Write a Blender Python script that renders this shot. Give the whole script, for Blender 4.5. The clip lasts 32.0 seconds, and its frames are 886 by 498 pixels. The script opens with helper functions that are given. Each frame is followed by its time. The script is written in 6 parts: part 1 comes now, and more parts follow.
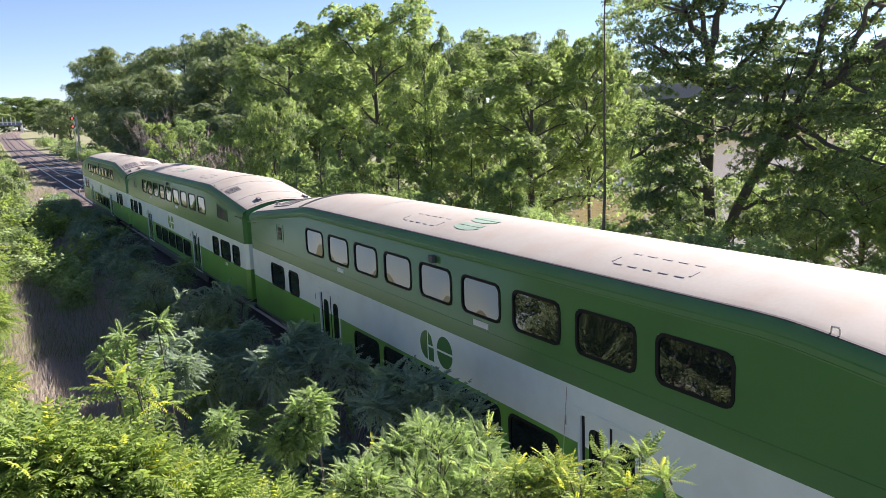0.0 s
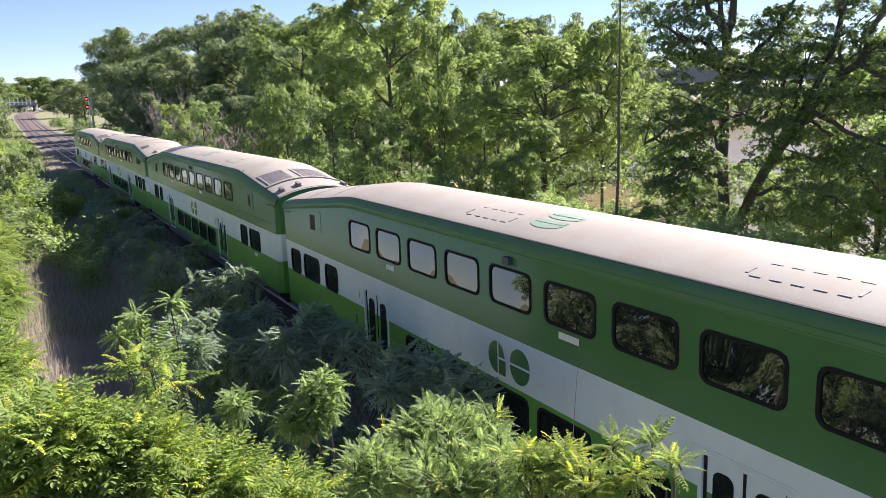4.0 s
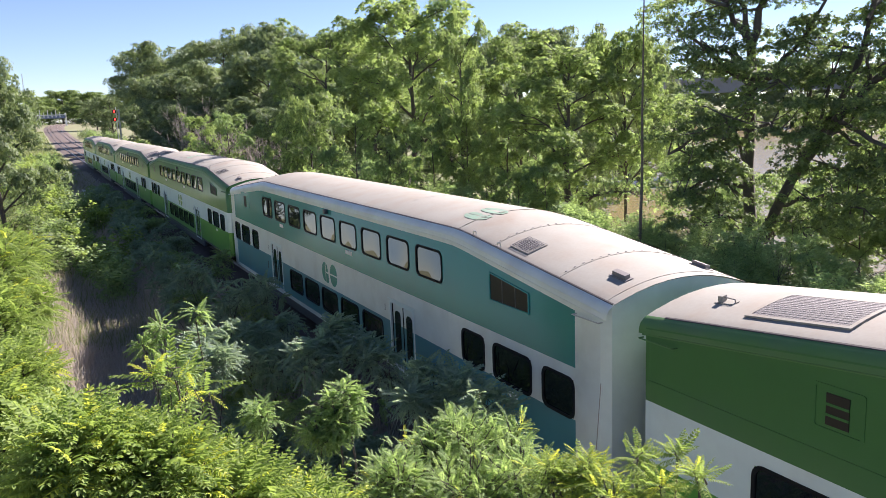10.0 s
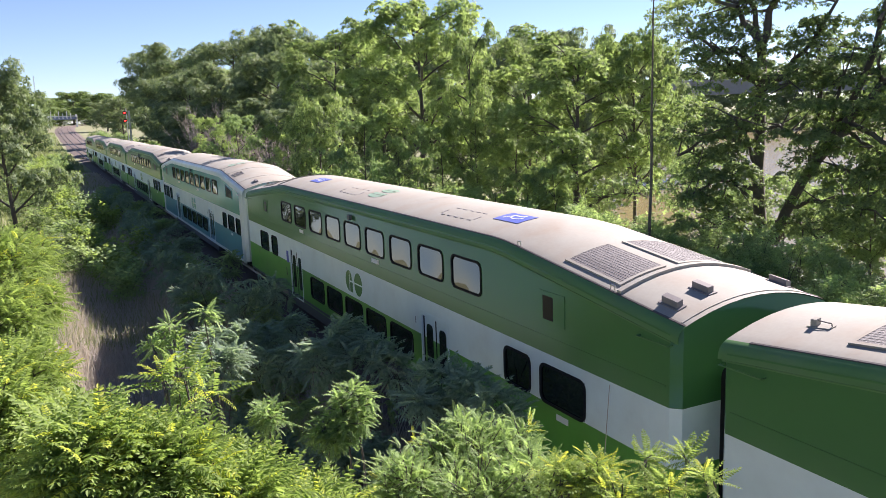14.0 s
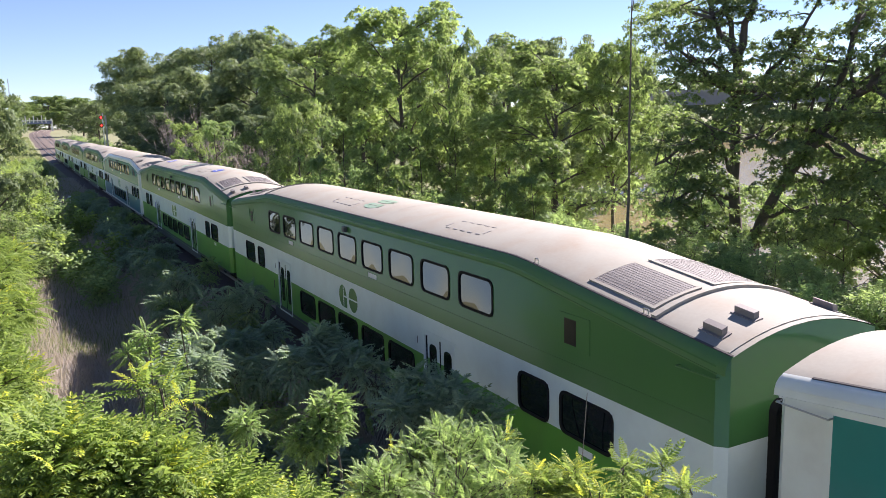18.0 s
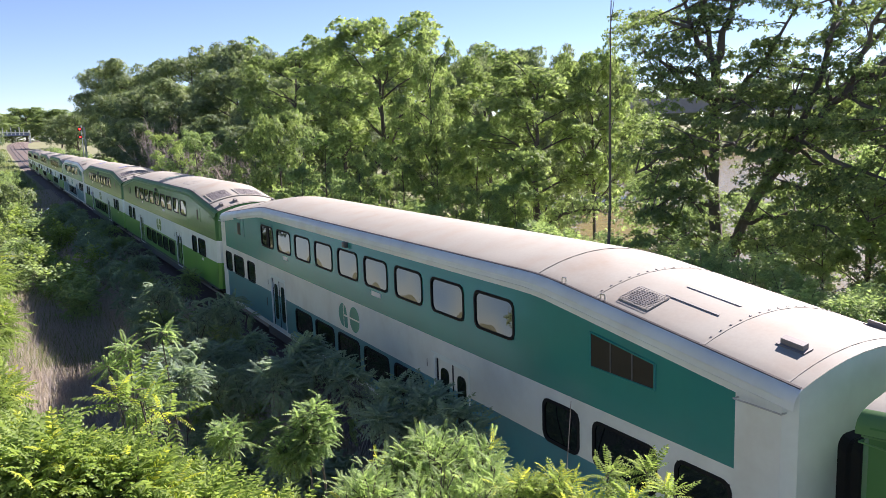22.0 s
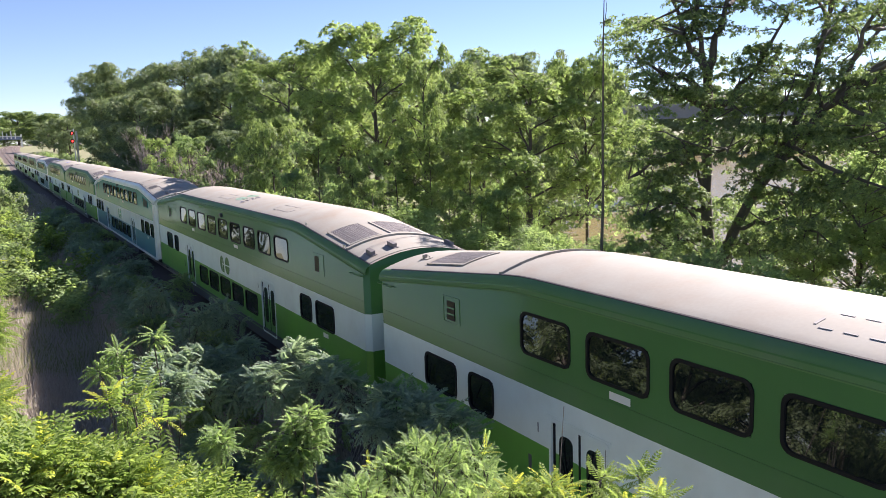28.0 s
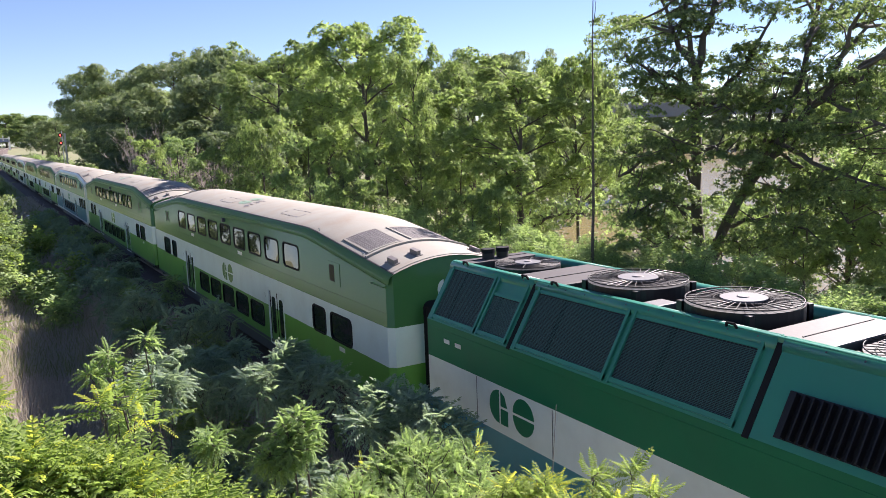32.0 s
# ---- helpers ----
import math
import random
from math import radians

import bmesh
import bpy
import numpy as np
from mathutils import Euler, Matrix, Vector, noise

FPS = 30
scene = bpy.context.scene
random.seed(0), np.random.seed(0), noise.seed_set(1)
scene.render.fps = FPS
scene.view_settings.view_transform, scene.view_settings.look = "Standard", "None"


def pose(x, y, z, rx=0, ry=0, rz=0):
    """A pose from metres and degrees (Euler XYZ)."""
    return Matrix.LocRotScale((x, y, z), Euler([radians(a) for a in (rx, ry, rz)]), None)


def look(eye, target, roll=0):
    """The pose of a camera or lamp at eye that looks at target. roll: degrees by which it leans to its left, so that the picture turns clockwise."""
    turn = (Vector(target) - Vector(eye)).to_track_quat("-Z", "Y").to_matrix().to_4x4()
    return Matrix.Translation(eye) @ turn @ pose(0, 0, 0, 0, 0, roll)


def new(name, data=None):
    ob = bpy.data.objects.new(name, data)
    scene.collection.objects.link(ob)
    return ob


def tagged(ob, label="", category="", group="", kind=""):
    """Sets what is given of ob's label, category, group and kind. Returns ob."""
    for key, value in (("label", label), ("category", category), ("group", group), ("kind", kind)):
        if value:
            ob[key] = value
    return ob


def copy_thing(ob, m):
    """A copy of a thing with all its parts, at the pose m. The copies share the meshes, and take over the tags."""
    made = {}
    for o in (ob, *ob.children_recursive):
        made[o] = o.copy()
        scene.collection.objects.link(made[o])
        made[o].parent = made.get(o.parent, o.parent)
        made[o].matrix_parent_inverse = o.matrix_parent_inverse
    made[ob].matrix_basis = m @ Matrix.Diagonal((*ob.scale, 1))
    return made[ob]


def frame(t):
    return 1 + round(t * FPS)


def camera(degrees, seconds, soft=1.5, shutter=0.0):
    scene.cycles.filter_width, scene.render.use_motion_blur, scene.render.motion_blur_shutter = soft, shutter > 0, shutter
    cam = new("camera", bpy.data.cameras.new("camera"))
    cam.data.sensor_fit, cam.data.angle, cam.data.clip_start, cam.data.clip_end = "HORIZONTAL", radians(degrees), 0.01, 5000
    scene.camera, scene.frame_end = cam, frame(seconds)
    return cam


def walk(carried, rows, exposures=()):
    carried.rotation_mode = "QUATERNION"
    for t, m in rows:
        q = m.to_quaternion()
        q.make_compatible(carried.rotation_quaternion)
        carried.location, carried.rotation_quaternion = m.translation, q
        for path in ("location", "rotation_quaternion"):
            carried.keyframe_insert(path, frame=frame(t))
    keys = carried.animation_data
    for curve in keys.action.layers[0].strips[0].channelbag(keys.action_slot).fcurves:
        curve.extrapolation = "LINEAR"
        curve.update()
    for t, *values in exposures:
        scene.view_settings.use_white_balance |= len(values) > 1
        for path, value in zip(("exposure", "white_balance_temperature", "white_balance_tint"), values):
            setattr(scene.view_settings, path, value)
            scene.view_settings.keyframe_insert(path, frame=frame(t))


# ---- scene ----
CX, CY, CZ = -8.825, 0.0, 6.803
cam = camera(58.09, 32.0, soft=0.85)
walk(cam, [
    (0, pose(CX, CY, CZ, 80.365, 2.219, -29.780)),
    (0.5, pose(CX, CY, CZ, 80.344, 2.161, -29.721)),
    (1, pose(CX, CY, CZ, 80.177, 2.121, -29.668)),
    (1.5, pose(CX, CY, CZ, 79.954, 2.064, -29.528)),
    (2, pose(CX, CY, CZ, 79.822, 1.805, -29.375)),
    (2.5, pose(CX, CY, CZ, 79.643, 1.707, -29.215)),
    (3, pose(CX, CY, CZ, 79.482, 1.596, -29.040)),
    (3.5, pose(CX, CY, CZ, 79.245, 1.702, -28.966)),
    (5.5, pose(CX, CY, CZ, 79.353, 2.054, -28.212)),
    (6, pose(CX, CY, CZ, 79.507, 2.153, -27.918)),
    (6.5, pose(CX, CY, CZ, 79.640, 2.182, -27.702)),
    (7, pose(CX, CY, CZ, 79.830, 2.112, -27.527)),
    (7.5, pose(CX, CY, CZ, 79.980, 1.969, -27.335)),
    (8, pose(CX, CY, CZ, 80.094, 1.957, -27.288)),
    (8.5, pose(CX, CY, CZ, 80.090, 1.967, -27.272)),
    (9, pose(CX, CY, CZ, 80.128, 2.006, -27.227)),
    (9.5, pose(CX, CY, CZ, 80.118, 2.039, -27.218)),
    (10, pose(CX, CY, CZ, 80.060, 2.036, -27.224)),
    (10.5, pose(CX, CY, CZ, 80.022, 2.063, -27.231)),
    (11, pose(CX, CY, CZ, 79.954, 2.137, -27.248)),
    (11.5, pose(CX, CY, CZ, 79.941, 2.092, -27.183)),
    (12, pose(CX, CY, CZ, 80.013, 2.096, -26.994)),
    (12.5, pose(CX, CY, CZ, 80.054, 2.128, -26.917)),
    (13, pose(CX, CY, CZ, 80.101, 2.119, -26.792)),
    (13.5, pose(CX, CY, CZ, 80.148, 2.083, -26.701)),
    (14, pose(CX, CY, CZ, 80.179, 2.018, -26.597)),
    (14.5, pose(CX, CY, CZ, 80.267, 1.748, -26.494)),
    (16.5, pose(CX, CY, CZ, 80.544, 1.498, -27.013)),
    (17, pose(CX, CY, CZ, 80.594, 1.440, -27.340)),
    (17.5, pose(CX, CY, CZ, 80.609, 1.507, -27.778)),
    (18, pose(CX, CY, CZ, 80.677, 1.505, -28.055)),
    (18.5, pose(CX, CY, CZ, 80.684, 1.565, -28.382)),
    (19, pose(CX, CY, CZ, 80.729, 1.564, -28.611)),
    (19.5, pose(CX, CY, CZ, 80.811, 1.628, -28.769)),
    (20, pose(CX, CY, CZ, 80.894, 1.722, -28.896)),
    (20.5, pose(CX, CY, CZ, 81.035, 1.826, -29.053)),
    (21, pose(CX, CY, CZ, 81.170, 1.877, -29.167)),
    (21.5, pose(CX, CY, CZ, 81.201, 1.863, -29.286)),
    (22, pose(CX, CY, CZ, 81.303, 1.837, -29.367)),
    (22.5, pose(CX, CY, CZ, 81.412, 1.701, -29.472)),
    (23, pose(CX, CY, CZ, 81.556, 1.484, -29.481)),
    (23.5, pose(CX, CY, CZ, 81.627, 1.338, -29.488)),
    (24, pose(CX, CY, CZ, 81.687, 1.185, -29.472)),
    (24.5, pose(CX, CY, CZ, 81.684, 1.138, -29.384)),
    (25, pose(CX, CY, CZ, 81.658, 1.087, -29.322)),
    (25.5, pose(CX, CY, CZ, 81.698, 1.155, -29.328)),
    (27.5, pose(CX, CY, CZ, 81.618, 1.548, -29.668)),
    (28, pose(CX, CY, CZ, 81.641, 1.694, -29.845)),
    (28.5, pose(CX, CY, CZ, 81.624, 1.838, -29.987)),
    (29, pose(CX, CY, CZ, 81.616, 1.837, -30.143)),
    (29.5, pose(CX, CY, CZ, 81.604, 1.906, -30.279)),
    (30, pose(CX, CY, CZ, 81.594, 1.982, -30.416)),
    (30.5, pose(CX, CY, CZ, 81.588, 1.993, -30.585)),
    (31, pose(CX, CY, CZ, 81.601, 2.036, -30.719)),
    (31.5, pose(CX, CY, CZ, 81.593, 2.058, -30.673)),
    (32, pose(CX, CY, CZ, 81.592, 2.047, -30.535)),
], exposures=[(0, 1.62, 6350, 23), (32, 1.62, 6350, 23)])

# the train's advance: seconds, and where the rear coupling of the leading coach stands along the track
ADVANCE = [(0, 52.24), (1, 58.12), (2, 63.84), (3, 69.8), (3.5, 72.86), (5.5, 85.1), (6, 88.1), (7, 94.1), (8, 100.2), (9, 106.23), (10, 112.44), (11, 118.69), (12, 124.87), (13, 130.94), (14, 137.04), (14.5, 140.1), (16.5, 152.35), (17, 155.49), (18, 161.73), (19, 167.98), (20, 174.06), (21, 180.25), (22, 186.43), (23, 192.5), (24, 198.79), (25, 204.94), (25.5, 207.97), (27.5, 220.38), (28, 223.43), (29, 229.48), (30, 235.48), (31, 241.62), (32, 247.73)]
PITCH = 25.908

# ---- light ----
SUN_EL, SUN_AZ = radians(36.3), radians(74)   # azimuth from +y towards +x
sun_dir = Vector((math.cos(SUN_EL) * math.sin(SUN_AZ), math.cos(SUN_EL) * math.cos(SUN_AZ), math.sin(SUN_EL)))
world = bpy.data.worlds.new("sky")
scene.world = world
world.use_nodes = True
_nt = world.node_tree
_sky = _nt.nodes.new("ShaderNodeTexSky")
_sky.sky_type, _sky.sun_disc = "NISHITA", False
_sky.sun_elevation, _sky.sun_rotation = SUN_EL, SUN_AZ
_sky.air_density, _sky.dust_density, _sky.ozone_density = 1.25, 0.0, 2.0
_sky.altitude = 5000
_nt.nodes["Background"].inputs["Strength"].default_value = 0.052
_nt.links.new(_sky.outputs["Color"], _nt.nodes["Background"].inputs["Color"])
sun = new("sun", bpy.data.lights.new("sun", "SUN"))
sun.data.energy, sun.data.angle, sun.data.color = 5.0, radians(0.53), (1.0, 0.94, 0.84)
sun.matrix_world = look(sun_dir * 200, (0, 0, 0))


# ---- materials ----
def nodes_of(name):
    m = bpy.data.materials.new(name)
    m.use_nodes = True
    nt = m.node_tree
    return m, nt, nt.nodes["Principled BSDF"]


def noise_node(nt, scale, detail=4.0, coord="Object"):
    tc = nt.nodes.new("ShaderNodeTexCoord")
    n = nt.nodes.new("ShaderNodeTexNoise")
    n.inputs["Scale"].default_value, n.inputs["Detail"].default_value = scale, detail
    nt.links.new(tc.outputs[coord], n.inputs["Vector"])
    return n


def mth(nt, op, a, b=None, c=None):
    n = nt.nodes.new("ShaderNodeMath")
    n.operation = op
    for i, v in enumerate((a, b, c)):
        if v is None:
            continue
        if isinstance(v, (int, float)):
            n.inputs[i].default_value = v
        else:
            nt.links.new(v, n.inputs[i])
    return n.outputs[0]


def mat(name, base, rough=0.6, metal=0.0, big=0.12, bigscale=0.7, fine=0.12, finescale=14.0, bump=0.05, ior=1.5, spread=0.0, coat=0.0, dirt=None, spec=0.5, lean=0.0):
    """A painted or natural surface: colour varied at two scales, roughness that follows it, fine relief."""
    m, nt, p = nodes_of(name)
    a, b = noise_node(nt, bigscale), noise_node(nt, finescale)
    f = mth(nt, "MULTIPLY_ADD", a.outputs["Fac"], 2 * big, 1 - big)
    g = mth(nt, "MULTIPLY_ADD", b.outputs["Fac"], 2 * fine, 1 - fine)
    k = mth(nt, "MULTIPLY", f, g)
    if spread:
        o = nt.nodes.new("ShaderNodeObjectInfo")
        k = mth(nt, "MULTIPLY", k, mth(nt, "MULTIPLY_ADD", o.outputs["Random"], 2 * spread, 1 - spread))
    col = nt.nodes.new("ShaderNodeRGB")
    col.outputs[0].default_value = (*base, 1)
    src = col.outputs[0]
    if dirt:
        mx = nt.nodes.new("ShaderNodeMix")
        mx.data_type = "RGBA"
        nt.links.new(src, mx.inputs["A"])
        mx.inputs["B"].default_value = (*dirt[0], 1)
        n3 = noise_node(nt, dirt[1], 6.0)
        nt.links.new(mth(nt, "MULTIPLY", mth(nt, "POWER", n3.outputs["Fac"], 3.0), dirt[2]), mx.inputs["Factor"])
        src = mx.outputs["Result"]
    sc = nt.nodes.new("ShaderNodeVectorMath")
    sc.operation = "SCALE"
    nt.links.new(src, sc.inputs[0])
    nt.links.new(k, sc.inputs["Scale"])
    nt.links.new(sc.outputs[0], p.inputs["Base Color"])
    nt.links.new(mth(nt, "MULTIPLY_ADD", b.outputs["Fac"], 0.24 * rough, 0.88 * rough), p.inputs["Roughness"])
    p.inputs["Metallic"].default_value, p.inputs["IOR"].default_value = metal, ior
    p.inputs["Coat Weight"].default_value = coat
    p.inputs["Specular IOR Level"].default_value = spec
    if lean:
        gn, lv, nv = nt.nodes.new("ShaderNodeNewGeometry"), nt.nodes.new("ShaderNodeVectorMath"), nt.nodes.new("ShaderNodeVectorMath")
        lv.operation, nv.operation = "ADD", "NORMALIZE"
        lv.inputs[1].default_value = (0, 0, lean)
        nt.links.new(gn.outputs["Normal"], lv.inputs[0])
        nt.links.new(lv.outputs[0], nv.inputs[0])
        nt.links.new(nv.outputs[0], p.inputs["Coat Normal"])
        p.inputs["Coat Roughness"].default_value = 0.12
    if bump:
        bn = nt.nodes.new("ShaderNodeBump")
        bn.inputs["Strength"].default_value, bn.inputs["Distance"].default_value = bump, 0.02
        nt.links.new(b.outputs["Fac"], bn.inputs["Height"])
        nt.links.new(bn.outputs[0], p.inputs["Normal"])
    return m


def leaf_mat(name, dark, light, trans=0.35, rough=0.6, tint=0.15):
    """Leaves: each leaf has its own green between two tones, and light shines through it."""
    dark, light = ((r, q, b * 1.12) for r, q, b in (dark, light))
    m, nt, p = nodes_of(name)
    g = nt.nodes.new("ShaderNodeNewGeometry")
    o = nt.nodes.new("ShaderNodeObjectInfo")
    a = noise_node(nt, 0.9)
    v = mth(nt, "ADD", mth(nt, "MULTIPLY", g.outputs["Random Per Island"], 0.55), mth(nt, "MULTIPLY", a.outputs["Fac"], 0.6))
    v = mth(nt, "ADD", v, mth(nt, "MULTIPLY_ADD", o.outputs["Random"], 2 * tint, -tint - 0.08))
    mx = nt.nodes.new("ShaderNodeMix")
    mx.data_type, mx.clamp_factor = "RGBA", True
    mx.inputs["A"].default_value, mx.inputs["B"].default_value = (*dark, 1), (*light, 1)
    nt.links.new(v, mx.inputs["Factor"])
    nt.links.new(mx.outputs["Result"], p.inputs["Base Color"])
    p.inputs["Roughness"].default_value, p.inputs["Specular IOR Level"].default_value = rough, 0.28
    tr = nt.nodes.new("ShaderNodeBsdfTranslucent")
    sc = nt.nodes.new("ShaderNodeVectorMath")
    sc.operation = "MULTIPLY"
    sc.inputs[1].default_value = (1.34, 1.36, 0.88)
    nt.links.new(mx.outputs["Result"], sc.inputs[0])
    nt.links.new(sc.outputs[0], tr.inputs["Color"])
    ms = nt.nodes.new("ShaderNodeMixShader")
    ms.inputs[0].default_value = trans
    nt.links.new(p.outputs[0], ms.inputs[1])
    nt.links.new(tr.outputs[0], ms.inputs[2])
    nt.links.new(ms.outputs[0], nt.nodes["Material Output"].inputs["Surface"])
    return m


def glow(name, col, strength):
    m, nt, p = nodes_of(name)
    p.inputs["Base Color"].default_value = (*col, 1)
    p.inputs["Emission Color"].default_value, p.inputs["Emission Strength"].default_value = (*col, 1), strength
    return m


M_GREEN_UP = mat("dark green paint", (0.056, 0.172, 0.052), 0.5, spec=0.12, lean=0.26, big=0.08, fine=0.04, finescale=6, bump=0.01, coat=0.6, dirt=((0.09, 0.14, 0.09), 0.8, 0.4))
# the upper green made lighter: the rounded edge's sky highlight is in the colour
M_GREEN_EDGE = mat("green roof edge paint with sky sheen", (0.085, 0.20, 0.065), 0.55, spec=0.25, big=0.1, fine=0.06, finescale=8, bump=0.01, dirt=((0.16, 0.2, 0.13), 1.2, 0.8))
M_GREEN_LO = mat("bright green paint", (0.11, 0.33, 0.05), 0.36, spec=0.4, big=0.1, fine=0.05, finescale=6, bump=0.01, coat=0.1, dirt=((0.10, 0.11, 0.07), 1.2, 0.8))
M_WHITE = mat("white band paint", (0.72, 0.81, 0.79), 0.36, big=0.06, fine=0.04, finescale=7, bump=0.01, coat=0.1, dirt=((0.38, 0.36, 0.31), 1.3, 0.6))
M_CREAM = mat("cream white paint", (0.73, 0.77, 0.73), 0.38, big=0.07, fine=0.05, finescale=7, bump=0.015, coat=0.1, dirt=((0.36, 0.32, 0.25), 1.5, 0.8))
M_TEAL_UP = mat("dark teal paint", (0.016, 0.22, 0.20), 0.5, spec=0.12, lean=0.26, big=0.08, fine=0.04, finescale=6, bump=0.01, coat=0.6, dirt=((0.06, 0.13, 0.12), 1.0, 0.6))
M_TEAL_LO = mat("faded teal paint", (0.06, 0.24, 0.285), 0.36, big=0.1, fine=0.06, finescale=6, bump=0.01, coat=0.15, dirt=((0.14, 0.17, 0.17), 1.2, 0.9))
M_ROOF = mat("dusty white roof", (0.33, 0.32, 0.285), 0.7, spec=0.18, big=0.12, bigscale=0.5, fine=0.09, finescale=18, bump=0.05, dirt=((0.30, 0.24, 0.19), 1.6, 1.5))
M_SKIRT = mat("charcoal skirt paint", (0.085, 0.088, 0.095), 0.55, fine=0.2)
M_UNDER = mat("dirty underframe steel", (0.03, 0.027, 0.025), 0.75, fine=0.3)
M_RUBBER = mat("black rubber", (0.012, 0.012, 0.013), 0.7, fine=0.2, spec=0.2)
M_STEEL = mat("galvanised steel", (0.5, 0.5, 0.5), 0.4, metal=0.8, fine=0.15)
M_GRILLE = mat("grey grille mesh", (0.115, 0.10, 0.10), 0.7, metal=0.0, fine=0.35, finescale=60, bump=0.3)
M_BLACK = mat("sooty black steel", (0.018, 0.016, 0.017), 0.5, metal=0.3, fine=0.3, finescale=9)
M_LOCO_GREEN = mat("locomotive green paint", (0.010, 0.15, 0.072), 0.5, spec=0.12, lean=0.26, big=0.1, fine=0.04, finescale=6, bump=0.012, coat=0.12, dirt=((0.05, 0.1, 0.07), 1.0, 0.6))
M_LOCO_TEAL = mat("locomotive teal hood paint", (0.028, 0.235, 0.16), 0.36, spec=0.3, big=0.1, fine=0.05, finescale=6, bump=0.015, coat=0.3, dirt=((0.08, 0.14, 0.13), 1.4, 0.8))
M_RAIL = mat("worn rail steel", (0.30, 0.24, 0.20), 0.35, metal=0.7, fine=0.2, finescale=30)
M_SLEEPER = mat("weathered timber", (0.11, 0.085, 0.07), 0.85, fine=0.3, finescale=20, spread=0.3, bump=0.2)
M_BALLAST = mat("brown ballast", (0.115, 0.088, 0.075), 0.9, big=0.2, fine=0.45, finescale=12, bump=0.6)
M_GROUND = mat("dry grass and soil", (0.36, 0.305, 0.255), 0.95, big=0.35, bigscale=0.25, fine=0.35, finescale=5, bump=0.4, dirt=((0.15, 0.17, 0.08), 0.35, 1.8))
M_MEADOW = mat("green meadow turf", (0.17, 0.185, 0.085), 0.95, big=0.35, bigscale=0.15, fine=0.35, finescale=3, bump=0.4, dirt=((0.21, 0.185, 0.11), 0.25, 2.0))
M_BARK = mat("dark grey bark", (0.095, 0.08, 0.068), 0.9, fine=0.35, finescale=12, bump=0.5)
M_TWIG = mat("bleached twigs", (0.28, 0.24, 0.21), 0.9, fine=0.3, finescale=12, bump=0.2)
M_CONCRETE = mat("weathered concrete", (0.26, 0.265, 0.275), 0.8, fine=0.15, finescale=3, bump=0.1)
M_BLUE = mat("blue sign paint", (0.075, 0.105, 0.42), 0.5, fine=0.08, dirt=((0.3, 0.3, 0.3), 1.5, 0.6))
M_MARK = mat("green roof marking paint", (0.20, 0.32, 0.22), 0.5, fine=0.1, dirt=((0.45, 0.43, 0.40), 3.0, 1.2))
M_DASH = mat("faded dark dash paint", (0.265, 0.25, 0.245), 0.6, fine=0.2)
M_LABEL = mat("white label", (0.72, 0.72, 0.70), 0.5, fine=0.05)
M_HOUSING = mat("grey roof housing paint", (0.20, 0.18, 0.175), 0.6, fine=0.15)
M_NUMBER = mat("faded navy number paint", (0.10, 0.10, 0.14), 0.6, fine=0.15, dirt=((0.45, 0.43, 0.40), 4.0, 1.2))
M_WIRE = mat("wire mesh", (0.055, 0.12, 0.115), 0.6, metal=0.0, fine=0.1, spec=0.3)
M_BROWN = mat("sun-bleached brown roof paint", (0.06, 0.05, 0.049), 0.6, fine=0.15)
M_HUB = mat("pale grey hub paint", (0.13, 0.125, 0.135), 0.6, fine=0.1)
M_RED = glow("red signal lamp", (1.0, 0.03, 0.02), 3.0)
M_FAR = mat("blue steel bridge", (0.17, 0.21, 0.31), 0.6)

# tinted window glass: a dark, very smooth pane that mirrors what stands opposite
M_GLASS, _nt, _p = nodes_of("tinted window glass")
_p.inputs["Base Color"].default_value = (0.010, 0.013, 0.012, 1)
_p.inputs["Roughness"].default_value, _p.inputs["IOR"].default_value = 0.02, 1.95
_n = noise_node(_nt, 0.8, 1.0)
_b = _nt.nodes.new("ShaderNodeBump")
_b.inputs["Strength"].default_value, _b.inputs["Distance"].default_value = 0.12, 0.02
_nt.links.new(_n.outputs["Fac"], _b.inputs["Height"])
_nt.links.new(_b.outputs[0], _p.inputs["Normal"])

# the upper panes sit in a leaning curved glazing: the same glass, its face turned a little to the sky
M_GLASS_UP, _nt, _p = nodes_of("leaning window glass")
_p.inputs["Base Color"].default_value = (0.010, 0.013, 0.012, 1)
_p.inputs["Roughness"].default_value, _p.inputs["IOR"].default_value = 0.02, 1.95
_g = _nt.nodes.new("ShaderNodeNewGeometry")
_n = noise_node(_nt, 0.9, 1.0)
_v = _nt.nodes.new("ShaderNodeVectorMath")
_v.operation = "ADD"
_c = _nt.nodes.new("ShaderNodeCombineXYZ")
_nt.links.new(mth(_nt, "MULTIPLY_ADD", _n.outputs["Fac"], 0.10, 0.19), _c.inputs["Z"])
_nt.links.new(_g.outputs["Normal"], _v.inputs[0])
_nt.links.new(_c.outputs[0], _v.inputs[1])
_w = _nt.nodes.new("ShaderNodeVectorMath")
_w.operation = "NORMALIZE"
_nt.links.new(_v.outputs[0], _w.inputs[0])
_nt.links.new(_w.outputs[0], _p.inputs["Normal"])

